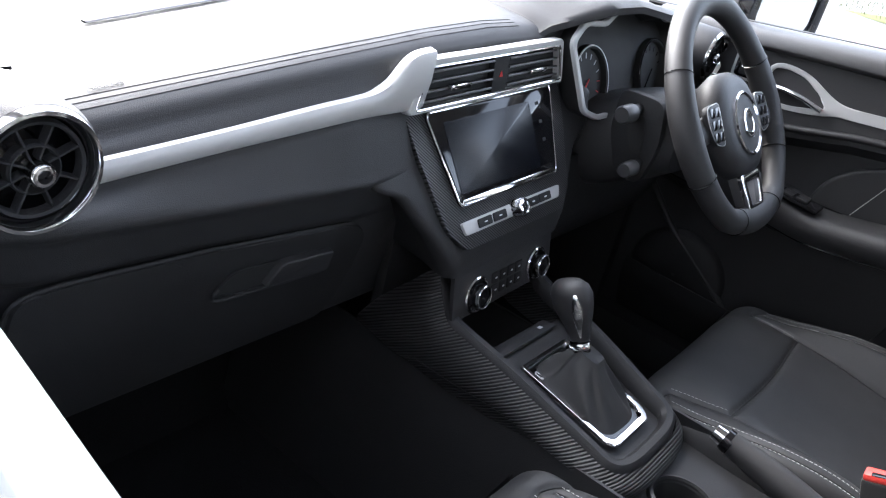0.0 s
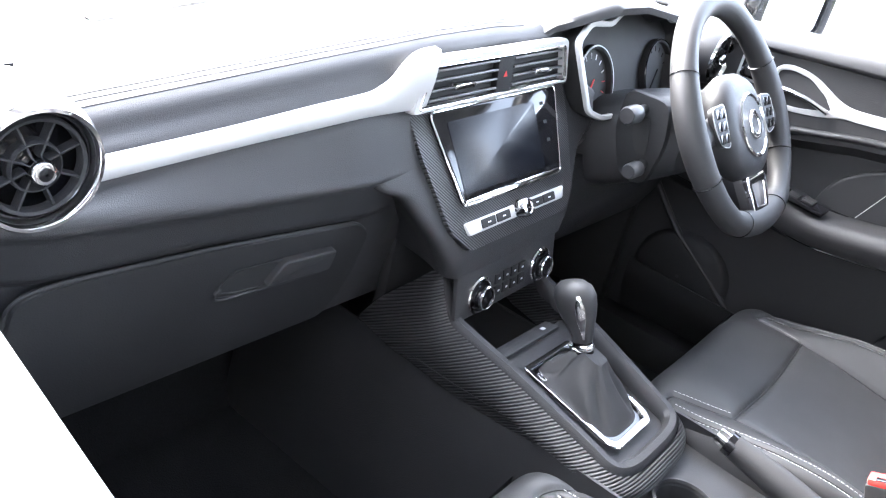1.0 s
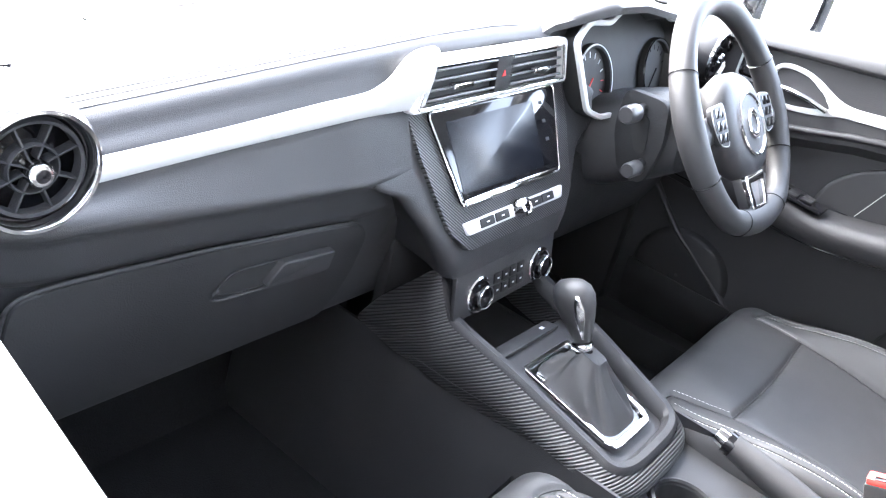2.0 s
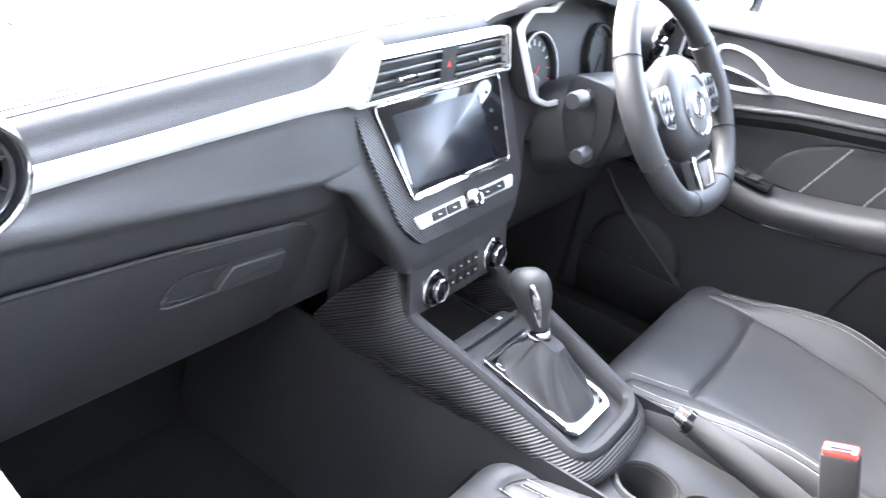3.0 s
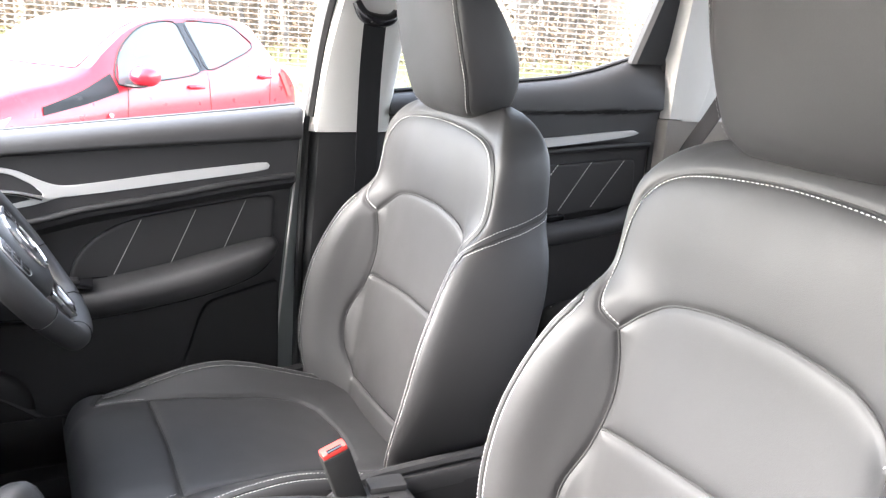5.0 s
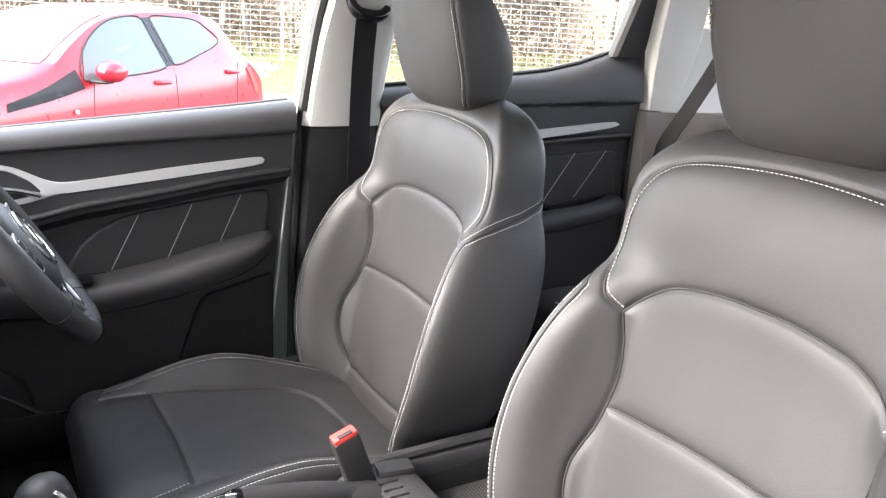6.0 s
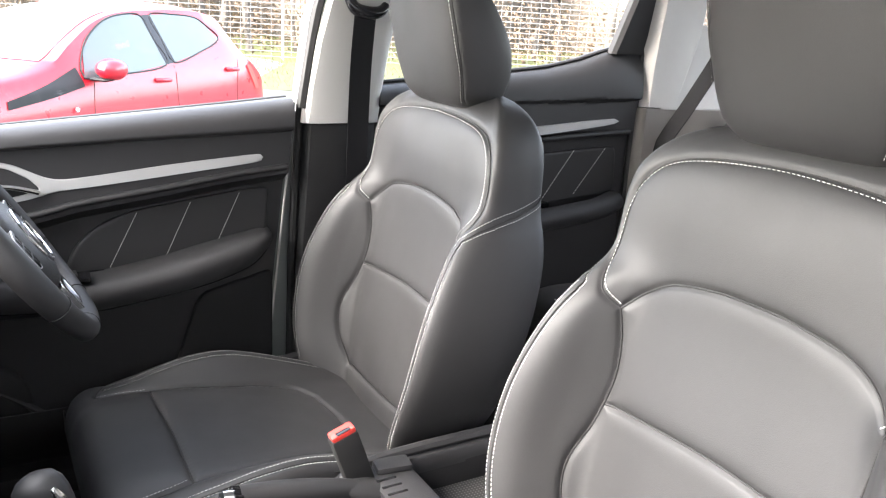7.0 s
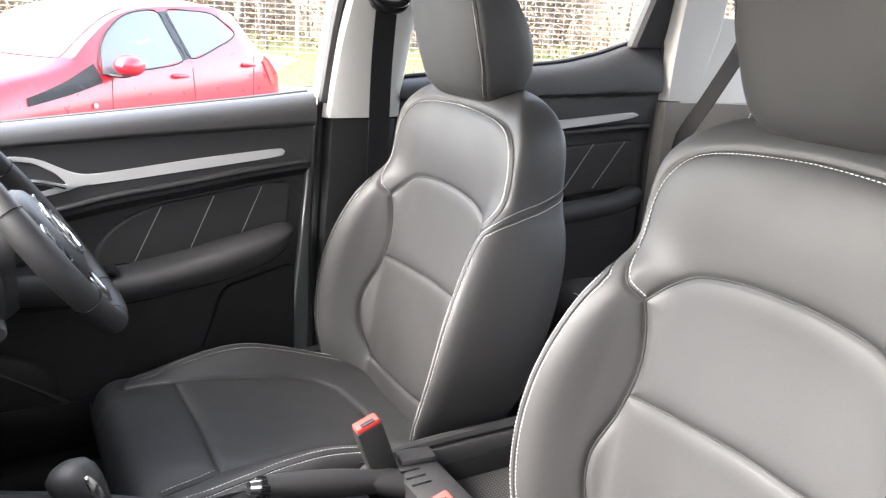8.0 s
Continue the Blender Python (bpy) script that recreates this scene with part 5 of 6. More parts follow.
for h in np.linspace(0.036, 0.098, 16):
    rx, ry, oy = lin([(0.030, 0.0125), (0.050, 0.0160), (0.064, 0.0205), (0.080, 0.0240), (0.094, 0.0245), (0.105, 0.0215)], h), lin([(0.030, 0.0135), (0.050, 0.0185), (0.064, 0.0240), (0.080, 0.0285), (0.094, 0.0295), (0.105, 0.0260)], h), lin([(0.030, 0.0), (0.105, 0.007)], h)
    half_w = 0.28 * math.sin(math.pi * (h - 0.030) / 0.074) + 0.03
    inlay.append([LV @ Vector((q * rx * math.cos(t), -oy + q * ry * math.sin(t), h)) for q, t in ((0.98, face_a - half_w), (1.045, face_a - half_w * 0.7), (1.06, face_a), (1.045, face_a + half_w * 0.7), (0.98, face_a + half_w))])
part("knob_inlay", loft(inlay), CHROME, shift, "chrome inlay")
part("release_button", turned(box((-0.005, -0.008, -0.003), (0.005, 0.008, 0.004), 0.002), DK @ Matrix.Translation((-0.045, 0.052, 0.004))), CHROME, shift, "small chrome release button")

# cup holders, hand brake, rear bin
deck = patch(lambda u, v: (u * 0.118, v, 0.585 + 0.004 * math.cos(u * 1.5)), np.linspace(-1, 1, 61), np.linspace(-0.655, -0.39, 68))
bmesh.ops.delete(deck, geom=[f for f in deck.faces if min((f.calc_center_median().xy - Vector((-0.018, y))).length for y in (-0.475, -0.560)) < 0.0385], context="FACES")
part("console_deck", deck, SOFT, console)
cups = thing("cup_holder", "pair of round cup holders in the console", "cup holder")
for y in (-0.475, -0.560):
    part("cup_rim", lathe([(0.046, 0.0), (0.043, 0.006), (0.039, 0.007), (0.0365, 0.002), (0.036, -0.002)], 36, pose(-0.018, y, 0.588)), SOFT, cups)
    part("cup_well", lathe([(0.0365, 0.004), (0.036, -0.010), (0.034, -0.060), (0.001, -0.062)], 36, pose(-0.018, y, 0.588)), RUBBER, cups)
brake = thing("hand_brake", "black leather hand brake lever with chrome button", "hand brake")
hb = curve([(0.060, -0.68, 0.612), (0.060, -0.60, 0.630), (0.060, -0.53, 0.645), (0.060, -0.487, 0.653)], 24)
part("grip", tube(hb, [0.016 + 0.004 * math.sin(math.pi * min(1, i / 22)) for i in range(24)], 16, flat=1.1), LEATHER, brake)
part("collar", tube([(0.060, -0.490, 0.6525), (0.060, -0.478, 0.655)], 0.0165, 16), GLOSSY, brake)
part("button", joined(tube([(0.060, -0.479, 0.6545), (0.060, -0.464, 0.6575)], [0.0125, 0.011], 16)), CHROME, brake, "chrome release button")
part("gaiter", loft([[(0.060 + rx * math.cos(a), y + 0.01 * math.sin(a), z + rz * math.sin(a)) for a in np.linspace(0, math.tau, 25)[:-1]] for y, z, rx, rz in ((-0.655, 0.616, 0.019, 0.02), (-0.70, 0.600, 0.028, 0.03), (-0.74, 0.585, 0.034, 0.03))]), LEATHER, brake)

bin_ = thing("console_bin", "open black storage bin behind the hand brake", "storage bin")
o = round_poly([(-0.112, -0.70), (-0.115, -1.02), (0.115, -1.02), (0.110, -0.70)], 0.02, 4)
i_ = round_poly([(-0.090, -0.775), (-0.092, -1.0), (0.092, -1.0), (0.090, -0.775)], 0.015, 4)
part("bin_rim", frame_ring(o, i_, 0.03, pose(0, 0, 0.595)), SOFT, bin_)
part("bin_floor", plate(i_, 0.002, pose(0, 0, 0.555), 0), PERF, bin_, "dotted rubber mat")
for s in (-1, 1):
    part("bin_wall", box((s * 0.094 - 0.003, -1.0, 0.55), (s * 0.094 + 0.003, -0.77, 0.60), 0.001), HARD, bin_)
part("raised_edge", tube(curve([(0.098, -0.645, 0.60), (0.106, -0.70, 0.625), (0.108, -0.80, 0.632), (0.110, -1.0, 0.632)], 24), 0.010, 8), SOFT, bin_)
part("finger_block", turned(box((-0.018, -0.030, 0), (0.018, 0.030, 0.014), 0.006), pose(0.082, -0.742, 0.622, 0, 0, -8)), SOFT, bin_)
for k in range(3):
    part("coin_slot", box((0.012 + 0.020 * k, -0.735, 0.6245), (0.016 + 0.020 * k, -0.702, 0.6262), 0), GLOSSY, bin_)


def belt_buckle(x, y, z, tilt):
    b = thing("belt_buckle", "black seat belt buckle with red release button", "seat belt", (x, y, z), "belt buckles")
    m = pose(0, 0, 0, tilt, 0, 0)
    part("stalk", turned(box((-0.013, -0.022, -0.13), (0.013, 0.022, 0.001), 0.005), m), RUBBER, b)
    part("release_button", turned(box((-0.0115, -0.020, -0.002), (0.0115, 0.020, 0.0085), 0.004), m), RED, b, "red release button")
    part("tongue_slot", turned(box((-0.0105, -0.013, 0.0060), (-0.002, 0.011, 0.0090), 0.001), m), GLOSSY, b)
    return b


bk = belt_buckle(0.083, -0.655, 0.703, -20)
copy_thing(bk, pose(-0.130, -0.665, 0.690))


# ---- steering wheel, column, instruments ----
WH = Matrix.Translation((0.370, -0.243, 0.976)) @ Matrix.Rotation(radians(56), 4, "X")
wheel = thing("steering_wheel", "black leather steering wheel with chrome lower spoke", "steering wheel")
R = 0.179


def rim_pt(a, r=R):
    x, y = r * math.cos(a), r * math.sin(a)
    if y < -0.145:
        y = -0.145 + (y + 0.145) * 0.55
    return Vector((x, y, 0))


rim_path = [WH @ rim_pt(i * math.tau / 120) for i in range(120)]
wn_ = (WH.to_3x3() @ Vector((0, 0, 1)))
part("rim", tube(rim_path, [0.0200 + 0.0012 * math.cos(4 * i * math.tau / 120) for i in range(120)], 20, closed=True, up=wn_), LEATHER, wheel, "leather-wrapped rim")
for a in (25, 155, 205, 335, 245, 295):
    q = [WH @ (rim_pt(radians(a)) + Vector((math.cos(radians(a)) * math.cos(k) * 0.0206, math.sin(radians(a)) * math.cos(k) * 0.0206, 0.0206 * math.sin(k)))) for k in np.linspace(0, math.tau, 25)[:-1]]
    part("rim_seam", tube(q, 0.0007, 6, closed=True), GLOSSY, wheel)
hub = []
for h, sx, sy in ((-0.036, 0.074, 0.070), (-0.012, 0.088, 0.084), (0.004, 0.087, 0.083), (0.015, 0.077, 0.074), (0.021, 0.058, 0.056), (0.023, 0.02, 0.02)):
    hub.append([WH @ Vector((sx * math.copysign(abs(math.cos(a)) ** 0.85, math.cos(a)), -0.016 + sy * math.copysign(abs(math.sin(a)) ** 0.85, math.sin(a)), h)) for a in np.linspace(0, math.tau, 49)[:-1]])
part("airbag_pad", loft(hub), SOFT, wheel, "black airbag pad")
part("badge_ring", lathe([(0.0500, 0.018), (0.0500, 0.024), (0.0475, 0.0258), (0.0445, 0.024), (0.0445, 0.018), (0.0500, 0.018)], 48, WH @ Matrix.Translation((0, -0.017, 0))), CHROME, wheel, "chrome badge ring")
part("badge", lathe([(0.0450, 0.019), (0.0445, 0.0235), (0.001, 0.025)], 40, WH @ Matrix.Translation((0, -0.017, 0))), SOFT, wheel)
part("emblem", frame_ring([(0.024 * math.cos(radians(22.5 + 45 * k)), 0.024 * math.sin(radians(22.5 + 45 * k))) for k in range(8)], [(0.015 * math.cos(radians(22.5 + 45 * k)), 0.015 * math.sin(radians(22.5 + 45 * k))) for k in range(8)], 0.004, WH @ Matrix.Translation((0, -0.017, 0.0235))), CHROME, wheel, "plain chrome octagon")
for s in (-1, 1):
    spoke = []
    for k in np.linspace(0, 1, 8):
        x = s * (0.060 + 0.105 * k)
        w = 0.030 - 0.010 * math.sin(k * math.pi * 0.9)
        spoke.append([WH @ Vector((x, -0.004 + w * math.cos(a) - 0.012 * k, 0.002 - 0.006 * k + 0.012 * math.sin(a))) for a in np.linspace(0, math.tau, 17)[:-1]])
    sp_ = part("spoke", loft(spoke), SOFT, wheel)
    pod = round_poly([(s * 0.078, 0.026), (s * 0.126, 0.022), (s * 0.130, -0.004), (s * 0.118, -0.034), (s * 0.084, -0.040)], 0.012, 4)
    if s < 0:
        pod = pod[::-1]
    sw = part("switch_pod", plate(pod, 0.010, WH @ Matrix.Translation((0, 0, 0.006)), 0.004), SOFT, wheel, "black switch pod")
    for j in range(3):
        for i in range(2):
            part("key", turned(box((s * (0.094 + 0.019 * i) - 0.008, 0.012 - 0.018 * j - 0.007, 0.015), (s * (0.094 + 0.019 * i) + 0.008, 0.012 - 0.018 * j + 0.007, 0.0172), 0.0018), WH), GLOSSY, sw)
    part("pod_edge", tube([WH @ Vector((u, v, 0.0145)) for u, v in pod], 0.0008, 6, closed=True), SILVER, sw, "chrome edge")
ls_o = round_poly([(-0.043, -0.092), (-0.032, -0.156), (0.032, -0.156), (0.043, -0.092)], 0.008, 3)
ls_i = round_poly([(-0.026, -0.105), (-0.018, -0.142), (0.018, -0.142), (0.026, -0.105)], 0.005, 3)
part("lower_spoke", plate(ls_o, 0.014, WH @ Matrix.Translation((0, 0, -0.010)), 0.003), GREYKNOB, wheel)
part("spoke_trim", frame_ring(ls_o, ls_i, 0.008, WH @ Matrix.Translation((0, 0, 0.004))), CHROME, wheel, "chrome lower spoke trim")

# column shroud, stalks
col = thing("steering_column", "black steering column shroud with two stalks", "steering column")
body = []
for y, w, z0, z1 in ((-0.205, 0.078, 0.870, 0.990), (-0.17, 0.093, 0.845, 0.992), (-0.10, 0.108, 0.805, 0.970), (-0.03, 0.120, 0.78, 0.942), (0.03, 0.14, 0.77, 0.925)):
    zc, h = (z0 + z1) / 2, (z1 - z0) / 2
    body.append([(0.362 + w * math.copysign(abs(math.cos(a)) ** 0.6, math.cos(a)), y, zc + h * math.copysign(abs(math.sin(a)) ** 0.6, math.sin(a))) for a in np.linspace(0, math.tau, 49)[:-1]])
part("shroud", loft(body), SOFT, col)
for z, y, ln, r in ((0.963, -0.138, 0.110, 0.012), (0.884, -0.164, 0.100, 0.0105)):
    p0, p1 = Vector((0.30, y, z)), Vector((0.30 - ln, y - 0.01, z))
    st_ = part("stalk", tube([p0, p0.lerp(p1, 0.5), p1], [0.010, 0.008, 0.009], 14), HARD, col)
    part("stalk_knob", tube([p1 + Vector((0.028, 0, 0)), p1 + Vector((0.026, 0, 0)), p1, p1 - Vector((0.004, 0, 0))], [r * 0.9, r * 1.15, r * 1.15, r * 0.9], 20), GREYKNOB, st_)
    part("stalk_cap", tube([p1 - Vector((0.003, 0, 0)), p1 - Vector((0.0055, 0, 0))], r * 0.95, 20), SOFT, st_)
part("side_plate", stand_x(plate(round_poly([(-0.105, 0.985), (-0.180, 0.985), (-0.192, 0.92), (-0.180, 0.850), (-0.135, 0.852), (-0.105, 0.92)], 0.02), 0.014, None, 0.004), 0.268), HARD, col)
part("stalk_slot", stand_x(plate(round_poly([(-0.130, 0.955), (-0.158, 0.955), (-0.166, 0.92), (-0.168, 0.897), (-0.152, 0.897), (-0.138, 0.92)], 0.010), 0.002, None, 0), 0.2535), RUBBER, col, "dark slot round the stalks")
part("knee_panel", backed(patch(lambda u, v: (0.20 + 0.46 * u, -0.03 - 0.05 * math.sin(v * 2.2), 0.66 + 0.20 * v), np.linspace(0, 1, 10), np.linspace(0, 1, 10)), (0, 0.01, 0)), HARD, dash)

# instrument hood and cluster
def hood_k(x):
    return smooth01(0.08, 0.23, x) * (1 - smooth01(0.49, 0.64, x))


hood = []
for t, f in ((0.0, 0.0), (0.2, 0.25), (0.4, 0.60), (0.6, 0.86), (0.78, 0.98), (0.9, 1.0), (0.96, 0.97), (1.0, 0.86)):
    row = []
    for x in np.linspace(0.03, 0.69, 70):
        k = hood_k(x)
        y = 0.20 + t * (-0.016 - 0.064 * k - 0.20)
        row.append((x, y, crown(x) + lin([(-0.09, -0.001), (-0.016, -0.001), (0.0, 0.007), (0.04, 0.013), (0.14, 0.017), (0.30, 0.011)], y) + -0.013 * (1 - smooth01(0.0, 0.22, k)) + 0.055 * k * f))
    hood.append(row)
part("instrument_hood", backed(loft(hood, closed=False, cap=False), (0, 0.0, -0.010)), PAD, dash, "black instrument hood", smooth=60)
clu = thing("instrument_cluster", "instrument cluster with silver surround and red-needled dials, one blackened as shade", "instruments")
CW = Matrix(((1, 0, 0, 0), (0, 0.30, -0.954, -0.066), (0, 0.954, 0.30, 1.0), (0, 0, 0, 1)))
o2 = round_poly([(0.145, 0.045), (0.186, 0.074), (0.250, 0.071), (0.288, 0.088), (0.440, 0.088), (0.478, 0.071), (0.530, 0.074), (0.565, 0.045), (0.540, -0.060), (0.50, -0.076), (0.225, -0.076), (0.182, -0.060)], 0.012, 4)
i2 = round_poly([(0.156, 0.042), (0.191, 0.065), (0.253, 0.062), (0.290, 0.080), (0.438, 0.080), (0.475, 0.062), (0.526, 0.065), (0.554, 0.042), (0.532, -0.055), (0.496, -0.068), (0.229, -0.068), (0.190, -0.055)], 0.012, 4)
part("cluster_hood", loft([[CW @ Vector((u * k + 0.355 * (1 - k), v * k2, w)) for u, v in o2] for k, k2, w in ((1.0, 1.0, 0.004), (0.97, 0.96, -0.02), (0.94, 0.93, -0.035), (0.92, 0.90, -0.05))], cap=False), RUBBER, clu)
part("silver_surround", frame_ring(o2, i2, 0.007, CW), SILVER, clu, "satin silver surround")
part("dial_plate", plate([(u * 0.92 + 0.355 * 0.08, v * 0.90) for u, v in o2], 0.002, CW @ Matrix.Translation((0, 0, -0.040)), 0), RUBBER, clu)
# The second dial's shade is painted in: black ring, ticks and needle.
for cx in (0.264, 0.500):
    d = part("dial", lathe([(0.060, 0.0), (0.060, 0.010), (0.057, 0.012), (0.054, 0.010), (0.054, 0.001), (0.001, 0.001)], 48, CW @ Matrix.Translation((cx, -0.024, -0.037))), RUBBER, clu, "round dial")
    part("dial_ring", lathe([(0.0595, 0.0105), (0.0588, 0.0122), (0.0574, 0.0122), (0.0565, 0.0105), (0.0595, 0.0105)], 48, CW @ Matrix.Translation((cx, -0.024, -0.037))), MARK if cx < 0.4 else GLOSSY, d, "dial ring")
    for k in range(13):
        a = radians(225 - 270 * k / 12)
        part("tick", turned(box((0.038, -0.0008, 0.0012), (0.047, 0.0008, 0.0018), 0), CW @ Matrix.Translation((cx, -0.024, -0.037)) @ Matrix.Rotation(a, 4, "Z")), GLOSSY if cx > 0.4 else MARK if k < 10 else REDMARK, d)
    part("needle", turned(box((-0.008, -0.0010, 0.004), (0.040, 0.0010, 0.0055), 0), CW @ Matrix.Translation((cx, -0.024, -0.037)) @ Matrix.Rotation(radians(228), 4, "Z")), REDMARK if cx < 0.4 else GLOSSY, d, "dial needle")


# ---- outside ----
ASPHALT = material("grey_asphalt", (0.07, 0.07, 0.07), 0.7, grain=1.0, scale=60, mottle=0.3)
GRASS = material("winter_grass", (0.085, 0.09, 0.036), 0.9, grain=1.0, scale=40, mottle=0.5, spec=0.1)
BLADE = material("grass_blades", (0.10, 0.105, 0.045), 0.8, mottle=0.4, scale=8, spec=0.2)
BARK = material("grey_bark", (0.09, 0.075, 0.062), 0.9, grain=1.0, scale=30, mottle=0.4)
BIRCH = material("pale_bark", (0.32, 0.29, 0.25), 0.8, grain=0.8, scale=20, mottle=0.4)
TWIGS = material("dry_leaves", (0.13, 0.09, 0.06), 0.8, mottle=0.6, scale=6, spec=0.2)
WIRE = material("galvanised_wire", (0.34, 0.34, 0.33), 0.5, metal=0.2, mottle=0.1)
REDPAINT = material("red_car_paint", (0.40, 0.008, 0.018), 0.3, mottle=0.03, coat=0.35)
DARKGLASS = material("tinted_glass", (0.10, 0.12, 0.12), 0.03, mottle=0.05)

ground = solo("ground", patch(lambda u, v: (u, v, GROUND), np.linspace(-900, 900, 3), np.linspace(-900, 900, 3)), ASPHALT, "grey asphalt car park", "ground", kind="structure")
FD, FN = Vector((0.438, 0.899, 0)), Vector((0.899, -0.438, 0))
F0 = Vector((19.6, -12.6, GROUND))


def by_fence(a, b, z=0.0):
    """A place a metres along the fence and b metres behind it."""
    return F0 + FD * a + FN * b + Vector((0, 0, z))


solo("grass_verge", patch(lambda u, v: by_fence(u, v, 0.004 + 0.02 * math.sin(u * 0.7) + (0.02 if v > 0 else 0.0)), np.linspace(-45, 45, 60), np.linspace(-8.5, 60, 20)), GRASS, "rough winter grass verge along the fence", "grass", kind="structure")
rng = random.Random(4)
bm = bmesh.new()
for k in range(9000):
    a, b = rng.uniform(-16, 16), rng.uniform(-8.2, 1.5)
    c, h, w = by_fence(a, b, 0.0), rng.uniform(0.05, 0.14), rng.uniform(0.006, 0.015)
    t = rng.uniform(0, math.tau)
    s_, l_ = Vector((math.cos(t) * w, math.sin(t) * w, 0)), Vector((rng.uniform(-0.06, 0.06), rng.uniform(-0.06, 0.06), h))
    bm.faces.new([bm.verts.new(c - s_), bm.verts.new(c + s_), bm.verts.new(c + l_)])
solo("grass_tufts", bm, BLADE, "tufts of pale winter grass", "grass", kind="stuff")

fence = thing("wire_fence", "tall pale wire mesh fence behind the verge", "fence")
for k in range(-8, 9, 2):
    part("post", turned(box((-0.02, -0.03, 0), (0.02, 0.03, 3.0), 0.005), Matrix.Translation(by_fence(k * 2.5, 0))), WIRE, fence)
for k in range(20):
    z = 0.10 + 0.145 * k
    part("wire", tube([by_fence(-20, -0.035, z), by_fence(0, -0.035, z), by_fence(20, -0.035, z)], 0.008, 6), WIRE, fence)
bm = bmesh.new()
for k in range(-70, 71):
    p0 = by_fence(k * 0.28, -0.022)
    vs = [bm.verts.new(p0 + FD * dx + Vector((0, 0, z))) for dx, z in ((-0.003, 0.05), (0.003, 0.05), (0.003, 2.9), (-0.003, 2.9))]
    bm.faces.new(vs)
tagged(part("upright_wires", bm, WIRE, fence), kind="stuff")


def bare_tree(at, height, r, mat, seed):
    g = random.Random(seed)
    t = thing("bare_tree", "bare winter tree behind the wire fence" if mat is BARK else "pale-barked bare tree behind the wire fence", "tree", tuple(at), "trees behind the fence")
    path = [Vector((g.uniform(-0.12, 0.12) * k, g.uniform(-0.12, 0.12) * k, height * k / 7)) for k in range(8)]
    part("trunk", tube(path, [r * (1 - 0.11 * k) for k in range(8)], 8), mat, t)
    limbs = []
    for k in range(14):
        i = g.randint(2, 6)
        p = path[i]
        a, ln = g.uniform(0, math.tau), height * g.uniform(0.12, 0.28)
        d = Vector((math.cos(a), math.sin(a), g.uniform(0.5, 1.1))).normalized()
        q = [p, p + d * ln * 0.5 + Vector((0, 0, 0.05)), p + d * ln + Vector((g.uniform(-0.2, 0.2), g.uniform(-0.2, 0.2), 0.15))]
        limbs.append(tube(q, [r * 0.35, r * 0.2, r * 0.06], 5))
    part("limbs", joined(*limbs), mat, t)
    bm = bmesh.new()
    for k in range(260):
        p = path[g.randint(2, 7)] + Vector((g.gauss(0, 1), g.gauss(0, 1), g.gauss(0, 0.5))) * height * 0.13
        a = Vector((g.uniform(-1, 1), g.uniform(-1, 1), g.uniform(-0.3, 1))).normalized() * g.uniform(0.08, 0.30)
        b = a.cross(Vector((0.3, 0.5, 1))).normalized() * g.uniform(0.006, 0.03)
        bm.faces.new([bm.verts.new(p), bm.verts.new(p + a * 0.5 + b), bm.verts.new(p + a), bm.verts.new(p + a * 0.5 - b)])
    tagged(part("crown", bm, TWIGS, t), kind="stuff")
    return t


for k in range(34):
    a = -17 + k * 1.05 + rng.uniform(-0.4, 0.4)
    bare_tree(by_fence(a, rng.uniform(2.0, 9.0), 0.0), rng.uniform(5.5, 8.5), rng.uniform(0.06, 0.16), BIRCH if k in (8, 20, 27) else BARK, 100 + k)
bm = bmesh.new()
for k in range(26000):
    p = by_fence(rng.uniform(-22, 22), rng.uniform(1.0, 13.0), abs(rng.gauss(0, 1.2)))
    a = Vector((rng.uniform(-1, 1), rng.uniform(-1, 1), rng.uniform(-0.2, 1.2))).normalized() * rng.uniform(0.10, 0.35)
    b = a.cross(Vector((0.3, 0.5, 1))).normalized() * rng.uniform(0.01, 0.05)
    bm.faces.new([bm.verts.new(p), bm.verts.new(p + a * 0.5 + b), bm.verts.new(p + a), bm.verts.new(p + a * 0.5 - b)])
solo("undergrowth", bm, TWIGS, "brown winter undergrowth behind the fence", "undergrowth", kind="stuff")
solo("far_wood", patch(lambda u, v: by_fence(u, 16 + 3 * math.sin(u * 0.9), v * (7 + 1.2 * math.sin(u * 1.7))), np.linspace(-60, 60, 160), np.linspace(0, 1, 4)), material("far_wood", (0.12, 0.10, 0.08), 1.0, mottle=0.5, scale=3), "distant brown winter wood", "backdrop", kind="structure")


